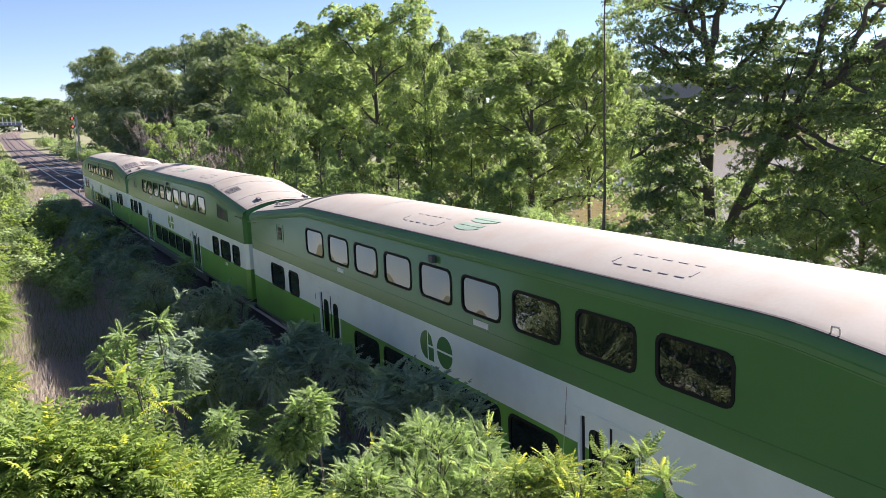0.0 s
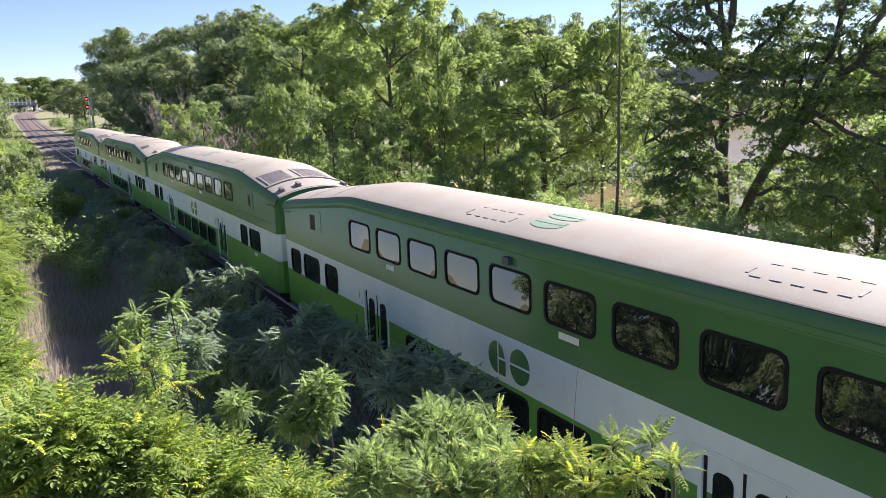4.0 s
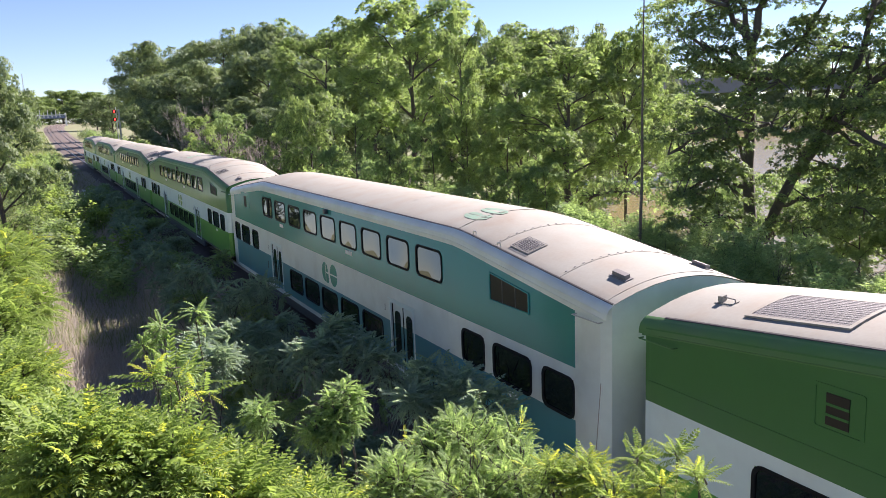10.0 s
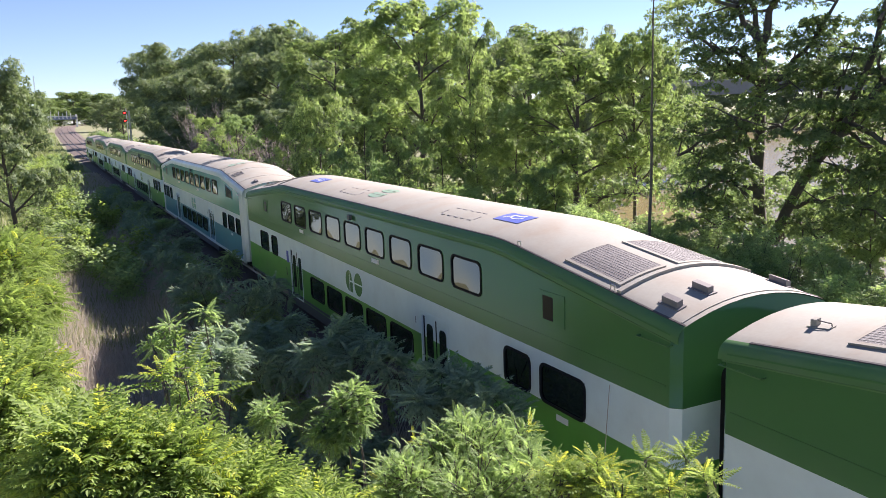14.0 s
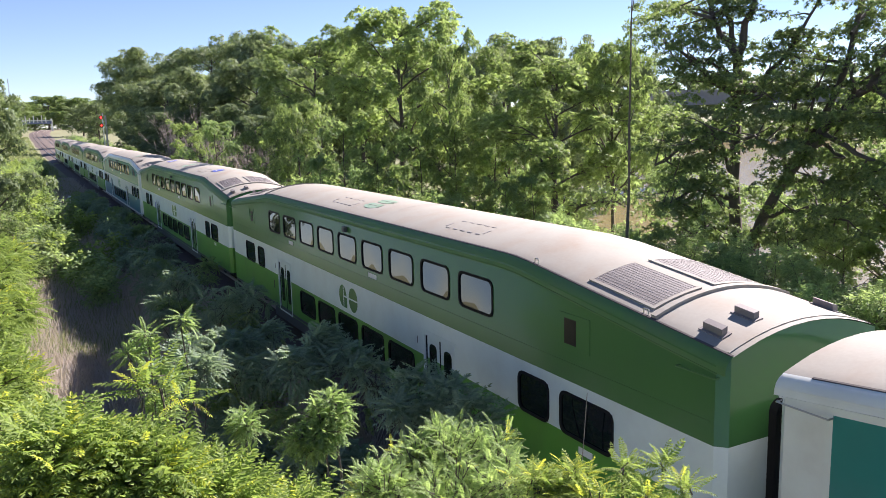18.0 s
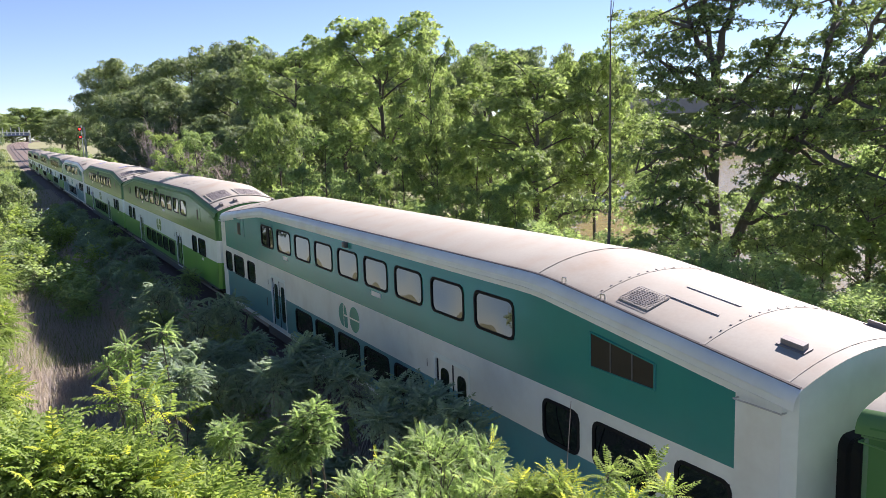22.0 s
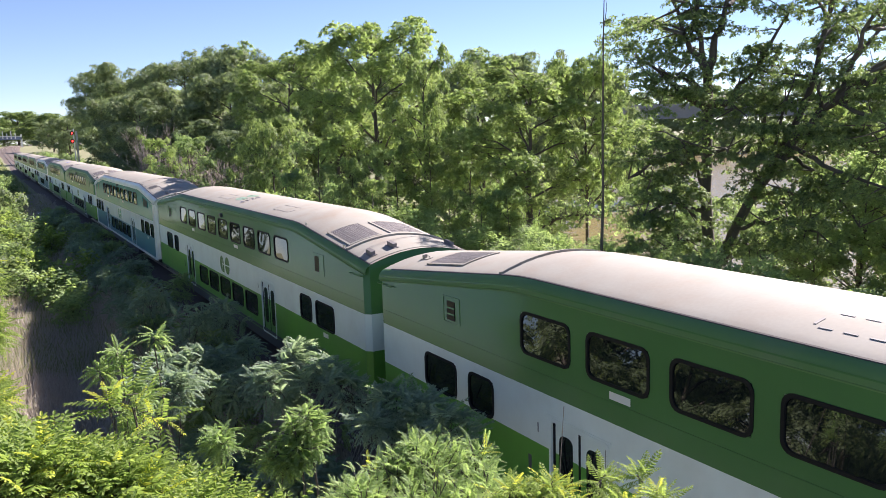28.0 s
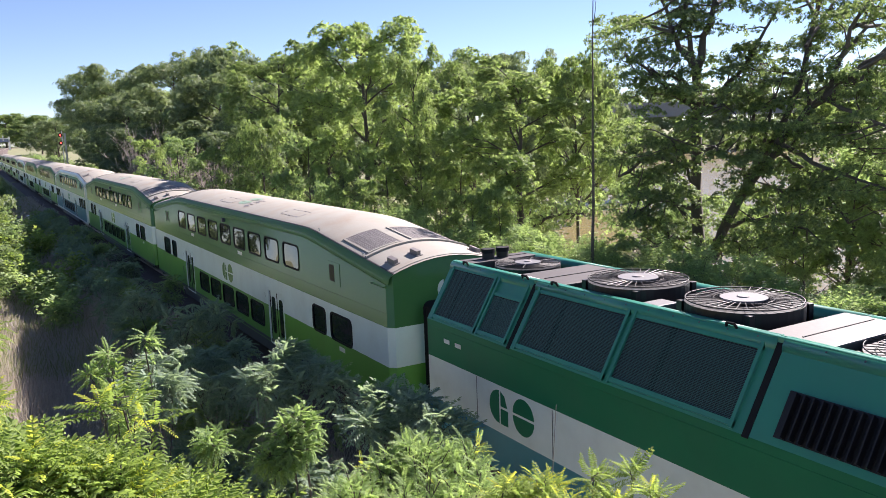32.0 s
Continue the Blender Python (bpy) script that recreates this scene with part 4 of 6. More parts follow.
# ---- the locomotive pushing at the rear ----
def locomotive():
    c = thing("locomotive")
    U1, U0 = 24.62, 4.2
    sec = [(-1.5, 0.95), (-1.5, 1.66), (-1.5, 2.50), (-1.5, 3.22)]
    for sx in (-1, 1):
        bm = bmesh.new()
        us = list(np.linspace(U0, U1, 12))
        rows_ = [[bm.verts.new((-sx * x, u, z)) for x, z in sec[:4]] for u in us]
        for a, b in zip(rows_[:-1], rows_[1:]):
            for j in range(3):
                f = bm.faces.new((a[j], b[j], b[j + 1], a[j + 1]))
                f.material_index = j
        bmesh.ops.recalc_face_normals(bm, faces=bm.faces)
        part("side_wall", bm, (M_TEAL_LO, M_CREAM, M_LOCO_GREEN), c, "teal, cream and green locomotive side")
        emblem(c, M_LOCO_GREEN, 21.85, 2.12, sx, 0.98)
        for u in (22.9, 20.75):
            part("panel_seam", boxm(min(sx * 1.499, sx * 1.504), max(sx * 1.499, sx * 1.504), u - 0.008, u + 0.008, 1.68, 2.48), M_SKIRT, c)
        for u in (23.9, 23.5):
            part("label_plate", boxm(min(sx * 1.503, sx * 1.509), max(sx * 1.503, sx * 1.509), u - 0.1, u + 0.1, 2.86, 2.94), M_LABEL, c)

    def slant(u, s, lift=0.0, sx=-1):
        x = 1.5 - 0.62 * s + lift * 0.85
        return (sx * x, u, 3.22 + 1.02 * s + lift * 0.52)

    def slab(u0, u1, s0, s1, lift, thick, sx, u0t=None, u1t=None):
        """A plate on the slanting upper side, with leaning ends if asked."""
        bm = bmesh.new()
        q = [(u0, s0), (u1, s0), (u1 if u1t is None else u1t, s1), (u0 if u0t is None else u0t, s1)]
        a = [bm.verts.new(slant(u, s, lift + thick, sx)) for u, s in q]
        b = [bm.verts.new(slant(u, s, lift, sx)) for u, s in q]
        bm.faces.new(a)
        bm.faces.new(b[::-1])
        for i in range(4):
            bm.faces.new((a[i], b[i], b[(i + 1) % 4], a[(i + 1) % 4]))
        bmesh.ops.recalc_face_normals(bm, faces=bm.faces)
        return bm

    for sx in (-1, 1):
        for n, (u0, u1) in enumerate(((21.96, 24.62), (17.24, 21.86), (4.2, 17.14))):
            hood = part("hood_section", slab(u0, u1, 0.0, 1.0, -0.05, 0.05, sx), M_LOCO_TEAL, c, "teal slanting hood side")
            grilles = (((23.02, 24.42, 0.90), (22.06, 22.86, 0.66)), ((19.66, 21.70, 0.86), (17.42, 19.48, 0.86)), ())[n]
            for gu0, gu1, top in grilles:
                g = part("mesh_grille", slab(gu0, gu1, 0.10, top, 0.0, 0.010, sx), M_BLACK, hood, "black wire mesh grille")
                lines = 44 if sx < 0 else 0
                for i in range(lines):
                    q = 0.11 + (top - 0.12) * i / lines
                    part("mesh_wire", slab(gu0 + 0.01, gu1 - 0.01, q, q + 0.0065, 0.012, 0.005, sx), M_WIRE, g)
                for i in range(1, int((gu1 - gu0) / 0.06) if sx < 0 else 0):
                    part("mesh_wire", slab(gu0 + 0.06 * i, gu0 + 0.06 * i + 0.004, 0.10, top, 0.013, 0.004, sx), M_WIRE, g)
                part("rear_brace", slab(gu0 + 0.62 * (gu1 - gu0), gu0 + 0.62 * (gu1 - gu0) + 0.12, 0.10, top, 0.010, 0.003, sx), M_RUBBER, g)
                for ua, ub in ((gu0 - 0.05, gu0), (gu1, gu1 + 0.05)):
                    part("grille_post", slab(ua, ub, 0.02, 0.94, 0.0, 0.045, sx), M_LOCO_TEAL, hood)
                part("grille_sill", slab(gu0 - 0.05, gu1 + 0.05, 0.04, 0.10, 0.0, 0.04, sx), M_LOCO_TEAL, hood)
                part("grille_head", slab(gu0 - 0.05, gu1 + 0.05, top, top + 0.05, 0.0, 0.03, sx), M_LOCO_TEAL, hood)
            a0, a1 = slant(u0, 0.97, -0.09, sx), slant(u1, 0.97, -0.09, sx)
            part("hood_rail", cyl(bmesh.new(), a0, a1, 0.13, 0.13, 20), M_LOCO_TEAL, hood, "rounded teal edge of the roof", smooth=True)
            for i in range(int((u1 - u0) / 0.45)):
                bm = bmesh.new()
                bmesh.ops.create_uvsphere(bm, u_segments=6, v_segments=4, radius=0.018, matrix=Matrix.Translation(slant(u0 + 0.25 + 0.45 * i, 0.98, 0.03, sx)))
                part("bolt", bm, M_SKIRT, hood)
            if n == 2:
                part("radiator", slab(11.0, 16.85, 0.08, 0.55, 0.0, 0.015, sx), M_BLACK, hood, "black radiator opening")
                for i in range(52 if sx < 0 else 0):
                    u = 11.1 + 0.11 * i
                    part("radiator_fin", slab(u, u + 0.018, 0.09, 0.53, 0.015, 0.09, sx), M_BLACK, hood)
        for u in (21.91, 17.19):
            part("seam", slab(u - 0.045, u + 0.045, -0.02, 1.05, -0.03, 0.035, sx), M_RUBBER, c, "dark gap between hood sections")
        part("belt_line", boxm(min(sx * 1.5, sx * 1.506), max(sx * 1.5, sx * 1.506), 4.3, 24.55, 3.08, 3.10), M_LOCO_GREEN, c)
    # roof deck with wells, fans and exhausts
    part("roof_deck", boxm(-0.88, 0.88, U0, 24.55, 3.98, 4.04, 0.01), M_BLACK, c, "sooty black roof deck")
    for u0, u1 in ((21.3, 22.55), (16.6, 17.5), (24.1, 24.6), (4.3, 15.4)):
        part("roof_panel", boxm(-0.84, 0.84, u0, u1, 4.03, 4.28, 0.02), M_BROWN if u0 > 10 else M_LOCO_TEAL, c, "dark brown roof panel")
        part("panel_line", boxm(-0.7, 0.7, (u0 + u1) / 2 - 0.01, (u0 + u1) / 2 + 0.01, 4.279, 4.29), M_BLACK, c)
    for sx in (-1, 1):
        part("roof_rail", boxm(min(sx * 0.80, sx * 0.90), max(sx * 0.80, sx * 0.90), 4.3, 24.6, 4.03, 4.29, 0.02), M_LOCO_TEAL, c, "teal roof edge")
        part("inner_rail", boxm(min(sx * 0.76, sx * 0.80), max(sx * 0.76, sx * 0.80), 15.5, 24.1, 4.03, 4.25), M_BLACK, c)
    def fan(u, x, z, r, tall):
        hub_z = z + tall
        f = part("roof_fan", cyl(bmesh.new(), (x, u, z - 0.05), (x, u, z + tall - 0.04), r, r, 40), M_BLACK, c, "round black cooling fan with a wire guard")
        part("fan_hub", cyl(bmesh.new(), (x, u, hub_z - 0.02), (x, u, hub_z + 0.02), r * 0.40, r * 0.40, 28), M_HUB, f, "grey fan hub")
        small = r < 0.7
        for rr in ((0.50, 0.58, 0.66, 0.74, 0.82, 0.90, 0.98) if small else (0.50, 0.80, 0.98)):
            v_, f_ = ring_tube(x, u, hub_z, rr * r, 0.010 if rr > 0.95 else 0.007)
            part("guard_ring", mesh_np("guard_ring", v_, f_, M_BLACK), None, f)
        for k in range(8 if small else 34):
            a = 2 * math.pi * k / (8 if small else 34)
            part("guard_spoke", tube([(x + r * 0.38 * math.cos(a), u + r * 0.38 * math.sin(a), hub_z + 0.005), (x + r * math.cos(a), u + r * math.sin(a), hub_z + 0.005)], 0.006, 5), M_BLACK, f)
        part("hub_cap", cyl(bmesh.new(), (x, u, hub_z + 0.02), (x, u, hub_z + 0.035), r * 0.12, r * 0.10, 16), M_HOUSING, f)
        for a in (0.7, 2.3, 3.9, 5.5):
            if not small:
                lug = (x + (r + 0.03) * math.cos(a), u + (r + 0.03) * math.sin(a))
                part("mounting_lug", boxm(lug[0] - 0.05, lug[0] + 0.05, lug[1] - 0.05, lug[1] + 0.05, z, z + tall - 0.05, 0.01), M_BLACK, f)
        part("fan_blades", cyl(bmesh.new(), (x, u, hub_z - 0.06), (x, u, hub_z - 0.05), r * 0.93, r * 0.93, 36), M_RUBBER, f)
    fan(23.35, 0.0, 4.0, 0.62, 0.30)
    fan(20.45, 0.0, 4.0, 0.78, 0.42)
    fan(18.45, 0.0, 4.0, 0.78, 0.42)
    fan(15.9, 0.0, 4.0, 0.74, 0.25)
    for x in (-0.22, 0.12):
        st = part("exhaust_pipe", cyl(bmesh.new(), (x, 24.35, 4.2), (x, 24.35, 4.42), 0.12, 0.12, 20), M_UNDER, c, "short round exhaust pipe")
        part("stack_rim", cyl(bmesh.new(), (x, 24.35, 4.40), (x, 24.35, 4.48), 0.135, 0.135, 20), M_RUBBER, st)
    part("junction_box", boxm(-0.74, -0.34, 19.28, 19.62, 4.03, 4.27, 0.02), M_HUB, c, "pale grey junction box")
    for u in (24.1, 22.2, 21.4, 17.9):
        part("lifting_eye", tube([(-0.88, u - 0.09, 4.24), (-0.92, u - 0.06, 4.32), (-0.92, u + 0.06, 4.32), (-0.88, u + 0.09, 4.24)], 0.02, 6), M_RUBBER, c)
    # front end, handrails, gangway door, cab end and running gear
    eb = bmesh.new()
    q = [(-1.5, 24.62, 0.95), (1.5, 24.62, 0.95), (1.5, 24.62, 3.22), (0.88, 24.62, 4.24), (-0.88, 24.62, 4.24), (-1.5, 24.62, 3.22)]
    vs = [eb.verts.new(p) for p in q]
    eb.faces.new((vs[0], vs[1], vs[2], vs[5]))
    eb.faces.new((vs[5], vs[2], vs[3], vs[4]))
    bmesh.ops.recalc_face_normals(eb, faces=eb.faces)
    part("front_end", eb, M_LOCO_GREEN, c, "flat green front of the locomotive")
    part("front_door", boxm(-0.4, 0.4, 24.62, 24.66, 1.3, 3.0, 0.02), M_CREAM, c, "pale front door")
    for x in (-1.35, -0.75, 0.75, 1.35):
        part("handrail", tube([(x, 24.64, 1.3), (x, 24.85, 1.4), (x, 24.85, 2.3), (x, 24.64, 2.4)], 0.022, 8), M_STEEL, c, "grey steel handrail")
    part("platform", boxm(-1.45, 1.45, 24.6, 25.3, 1.0, 1.1, 0.02), M_UNDER, c)
    part("coupler", boxm(-0.15, 0.15, 25.2, 26.0, 0.62, 0.85, 0.04), M_UNDER, c)
    cb = bmesh.new()
    q = [(-1.5, 4.2, 0.95), (1.5, 4.2, 0.95), (1.5, 4.2, 3.22), (0.88, 4.2, 4.24), (-0.88, 4.2, 4.24), (-1.5, 4.2, 3.22)]
    cb.faces.new([cb.verts.new(p) for p in q])
    part("cab_end", cb, M_LOCO_GREEN, c)
    part("underframe", boxm(-1.42, 1.42, 4.3, 24.5, 0.85, 0.98, 0.02), M_UNDER, c)
    part("fuel_tank", boxm(-1.3, 1.3, 11.0, 17.0, 0.25, 0.86, 0.12), M_UNDER, c, "black fuel tank")
    for u in (7.5, 20.9):
        bogie(c, u)
    tagged(c, "green, teal and cream diesel locomotive with roof fans", "locomotive")
    return c


loco = locomotive()
loco.matrix_basis = pose(0, car_at(10, 0), 0)


# ---- plants ----
def unit(v):
    return v / (np.linalg.norm(v, axis=-1, keepdims=True) + 1e-9)


def frames_from(direction, rs, twist=0.6):
    """For each direction a right-handed set of axes (along, side, up), with a random roll about it."""
    d = unit(direction)
    up = np.tile((0.0, 0.0, 1.0), (len(d), 1)) + rs.normal(0, twist, (len(d), 3)) * 0.5
    side = unit(np.cross(up, d))
    return d, side, np.cross(d, side)


def frond_template(pairs, length, leaf_l, leaf_w, droop, fine=True, start=0.18, hang=0.25):
    """A feather-like leaf: pairs of leaflets along a drooping stalk; each leaflet is a diamond, or an oval folded along its rib."""
    vs = []
    n = pairs * 2 + 1
    for i in range(n):
        last = i == n - 1
        s = 1.0 if last else start + (0.96 - start) * (i // 2) / max(pairs - 1, 1)
        side = 0 if last else (1 if i % 2 else -1)
        base = np.array((s * length, 0, -droop * length * s * s))
        size = (0.72 + 0.42 * math.sin(math.pi * min(s, 0.9))) * leaf_l
        d = np.array((1, 0, -0.3 - droop)) if last else np.array((0.42, side * 0.9, -hang - 0.12 * ((i * 7) % 3)))
        d = d / np.linalg.norm(d)
        wv = np.cross((0, 0, 1), d)
        wv = wv / np.linalg.norm(wv) * leaf_w
        up = np.array((0, 0, 0.18 * leaf_w))
        if fine:
            mid = base + d * size * 0.45
            vs += [base, mid + wv * 0.5 + up, base + d * size, mid - wv * 0.5 + up]
        else:
            p, q = base + d * size * 0.28, base + d * size * 0.74 - np.array((0, 0, 0.06 * size))
            tip = base + d * size - np.array((0, 0, 0.14 * size))
            vs += [base, p + wv * 0.46 + up, q + wv * 0.42 + up, tip, base, tip, q - wv * 0.42 + up, p - wv * 0.46 + up]
    return np.array(vs)


def place_templates(tpl, pos, direction, scale, rs, twist=0.6):
    d, s, u = frames_from(direction, rs, twist)
    k = len(tpl)
    v = (tpl[None, :, 0, None] * d[:, None] + tpl[None, :, 1, None] * s[:, None] + tpl[None, :, 2, None] * u[:, None]) * scale[:, None, None] + pos[:, None]
    v = v.reshape(-1, 3)
    f = np.arange(len(v), dtype=np.int32).reshape(-1, 4)
    return v, f


def tubes(paths, seg=6):
    """Tapered limbs: each path is a list of (x, y, z, radius)."""
    V, F = [], []
    n0 = 0
    for path in paths:
        p = np.array([q[:3] for q in path], float)
        r = np.array([q[3] for q in path], float)
        t = np.gradient(p, axis=0)
        t = unit(t)
        ref = np.array((0.3, 1.0, 0.1)) if abs(t[0][2]) > 0.6 else np.array((0, 0, 1.0))
        a = unit(np.cross(t, ref))
        b = np.cross(t, a)
        ang = np.linspace(0, 2 * math.pi, seg, endpoint=False)
        ring = p[:, None] + (a[:, None] * np.cos(ang)[None, :, None] + b[:, None] * np.sin(ang)[None, :, None]) * r[:, None, None]
        V.append(ring.reshape(-1, 3))
        m = len(path)
        i = np.arange(m - 1)[:, None] * seg + n0
        j = np.arange(seg)[None]
        j2 = (j + 1) % seg
        F.append(np.stack([i + j, i + j2, i + seg + j2, i + seg + j], -1).reshape(-1, 4))
        n0 += m * seg
    return np.concatenate(V), np.concatenate(F)


def curve_path(a, b, r0, r1, rs, n=6, sag=0.0, wander=0.06):
    a, b = np.array(a, float), np.array(b, float)
    L = np.linalg.norm(b - a)
    out = []
    off = np.zeros(3)
    for i in range(n + 1):
        s = i / n
        if 0 < i < n:
            off = off + rs.normal(0, wander * L / n, 3)
        out.append((*(a + (b - a) * s + off * math.sin(math.pi * s) + np.array((0, 0, sag * L * math.sin(math.pi * s)))), r0 + (r1 - r0) * s))
    return out




def star_template(n, width, droop):
    """A whorl of leaves seen from above: n drooping leaves round one twig end."""
    vs = []
    for i in range(n):
        a = 2 * math.pi * i / n + 0.3 * math.sin(3.7 * i)
        r = 1.0 - 0.25 * ((i * 7) % 3) / 2
        d, s = np.array((math.cos(a), math.sin(a), 0)), np.array((-math.sin(a), math.cos(a), 0))
        up = np.array((0, 0, 1.0))
        vs += [d * 0.05, d * 0.5 * r + s * width / 2 - up * 0.10 * droop, d * r - up * droop * (0.8 + 0.4 * ((i * 5) % 2)), d * 0.5 * r - s * width / 2 - up * 0.22 * droop]
    return np.array(vs)


STAR = star_template(6, 0.46, 0.34)
TUFT = star_template(3, 0.62, 0.2)


def place_facing(tpl, pos, normal, scale, rs):
    """Puts a whorl at each place, its upper side turned to the normal."""
    n = unit(normal)
    d = unit(np.cross(n, rs.normal(0, 1, n.shape)))
    s = np.cross(n, d)
    v = (tpl[None, :, 0, None] * d[:, None] + tpl[None, :, 1, None] * s[:, None] + tpl[None, :, 2, None] * n[:, None]) * scale[:, None, None] + pos[:, None]
    v = v.reshape(-1, 3)
    return v, np.arange(len(v), dtype=np.int32).reshape(-1, 4)


def tree_meshes(seed, height, width, trunk_r, leaves, leaf_size, clear=0.25, lean=0.0, mats=(None, None), cluster=1.0, spray=False, limbs=9, flat=0.8, top=0.0):
    """Trunk with limbs, and a crown of leaf clumps hung round the limb ends: uneven, with gaps."""
    rs = np.random.RandomState(seed)
    tip = np.array((lean * height, rs.uniform(-0.05, 0.05) * height, height * 0.93))
    trunk = curve_path((0, 0, -0.6), tip, trunk_r, trunk_r * 0.18, rs, 10, 0, 0.05)
    paths = [trunk]
    ends = []
    tp = np.array(trunk)
    for i in range(limbs):
        s = clear + (0.95 - clear) * (i + rs.uniform(0, 0.8)) / limbs
        k = int(s * 10)
        base = tp[min(k, 9), :3] + (tp[min(k + 1, 10), :3] - tp[min(k, 9), :3]) * (s * 10 - k)
        a = i * 2.4 + rs.uniform(-0.5, 0.5)
        reach = width / 2 * (1.0 - 0.45 * max(0, (s - 0.55) / 0.45) ** 1.5) * rs.uniform(0.65, 1.05)
        rise = height * (0.10 + 0.16 * rs.rand()) * (1.1 - s * 0.5)
        e = base + np.array((math.cos(a) * reach, math.sin(a) * reach, rise))
        r = trunk_r * (0.5 - 0.3 * s)
        limb = curve_path(base, e, r, r * 0.25, rs, 6, 0.08, 0.15)
        paths.append(limb)
        ends.append((e, reach))
        lp = np.array(limb)
        for j in range(5):
            q = lp[1 + j][:3]
            e2 = q + np.array((math.cos(a + rs.uniform(-1.3, 1.3)), math.sin(a + rs.uniform(-1.3, 1.3)), rs.uniform(-0.15, 0.8))) * reach * rs.uniform(0.3, 0.6)
            paths.append(curve_path(q, e2, r * 0.4, r * 0.1, rs, 3, 0, 0.1))
            ends.append((e2, reach * 0.6))
    ends.append((tip, width * 0.3))
    for j in range(9):
        e2 = tip + rs.normal(0, 1, 3) * np.array((width * 0.16, width * 0.16, height * 0.04)) - np.array((0, 0, height * 0.02))
        ends.append((e2, width * 0.3))
    wv, wf = tubes(paths, 7)
    C_ = np.array([e for e, _ in ends])
    R_ = np.array([max(0.10 * width, 0.28 * q) for _, q in ends]) * cluster
    w = R_ ** 2
    pick = rs.choice(len(C_), leaves, p=w / w.sum())
    R = R_[pick][:, None]
    sc = leaf_size * rs.uniform(0.7, 1.3, leaves)
    if spray:
        # boughs like umbrellas: whorls of leaves in layers that droop towards the rim
        a, q = rs.uniform(0, 2 * math.pi, leaves), np.sqrt(rs.uniform(0.02, 1.0, leaves))
        q = q * (1 + 0.16 * np.sin(3 * a + pick * 1.7) + 0.12 * np.sin(7 * a + pick))
        lay = rs.choice((0.0, 0.1, -0.45), leaves)
        off = np.stack([np.cos(a) * q, np.sin(a) * q, flat * (0.55 - 0.75 * q * q) + lay + rs.normal(0, 0.07, leaves)], 1) * R
        face = np.stack([0.75 * q * np.cos(a), 0.75 * q * np.sin(a), np.ones(leaves)], 1) + rs.normal(0, 0.65, off.shape)
        v, f = place_facing(STAR, C_[pick] + off, face, sc, rs)
    else:
        # rounded masses: tufts over the outside of each clump, facing outwards
        dirs = unit(rs.normal(0, 1, (leaves, 3)) + np.array((0, 0, 0.45)))
        bump = 1 + 0.13 * np.sin(5 * dirs[:, 0] + pick) * np.sin(5 * dirs[:, 1] + 2 * pick) + 0.09 * np.sin(9 * dirs[:, 2] + pick)
        off = dirs * (rs.uniform(0.72, 1.04, leaves) * bump)[:, None] * R * np.array((1.1, 1.1, flat))
        v, f = place_facing(TUFT, C_[pick] + off, unit(off) + rs.normal(0, 0.4, off.shape) + np.array((0, 0, 0.25)), sc, rs)
    # bring the crown to the height and width asked for
    fit = np.array((width / 2 / np.quantile(np.abs(v[:, 0]), 0.985), width / 2 / np.quantile(np.abs(v[:, 1]), 0.985), height / np.quantile(v[:, 2], 0.998)))
    wood = mesh_np("trunk", wv * fit, wf, mats[0], smooth=True)
    crown = mesh_np("crown", v * fit, f, mats[1])
    return wood, crown, height, width


def plant_tree(name, meshes, at, rz, scale, label, group, category="tree"):
    t = thing(name, (*at, 0, 0, rz))
    t.scale = (scale,) * 3 if isinstance(scale, (int, float)) else scale
    part("trunk", meshes[0], None, t)
    part("crown", meshes[1], None, t)
    return tagged(t, label, category, group)


def polar(az, dist):
    """A place on the plan by its bearing from the lookout and its distance."""
    x, y = CX + dist * math.sin(radians(az)), dist * math.cos(radians(az))
    return x, y, float(ground_z(x, y))


wal = [tree_meshes(11 + i, 15, 9.5, 0.24, 7800, 0.205, 0.30, mats=(M_BARK, L_TREE), spray=True, limbs=14, cluster=0.84) for i in range(3)]
und = [tree_meshes(31 + i, 7.5, 5.0, 0.09, 2000, 0.17, 0.12, mats=(M_BARK, L_VINE if i else L_TREE), spray=True, limbs=9) for i in range(2)]
grv = [tree_meshes(51 + i, 20, 15, 0.4, 9500, 0.44, 0.12, mats=(M_BARK, L_FAR), limbs=16, cluster=1.0) for i in range(3)]
rnd = tree_meshes(71, 8, 7, 0.15, 3500, 0.26, 0.05, mats=(M_BARK, L_DARK), limbs=14, cluster=1.1)


def sized(name, meshes, az, dist, top, wide, rz, label, group):
    """A tree on its bearing, scaled so that its top and its breadth come out as told."""
    x, y, g = polar(az, dist)
    plant_tree(name, meshes, (x, y, g), rz, (wide / meshes[3], wide / meshes[3], (top - g) / meshes[2]), label, group)


# bearing, distance, height of the top, breadth, variant
WALNUTS = [(24.8, 54, 14.3, 10.4, 0), (18.9, 68, 14.3, 8.8, 1), (28.5, 46, 11.7, 4.2, 1), (35.8, 42, 10.7, 8.4, 2), (40.0, 45, 10.9, 5.0, 0), (32.6, 50, 10.9, 5.8, 1), (22.4, 68, 13.7, 7.4, 2), (57.5, 45, 8.6, 7.5, 1), (53.0, 43, 3.6, 5.0, 0), (60.5, 40, 6.5, 6.0, 2)]
for i, (az, dist, top, w, k) in enumerate(WALNUTS):
    sized("walnut_tree", wal[k], az, dist, top, w, i * 67, "tall leafy green tree behind the railway line", "trees beside the line")
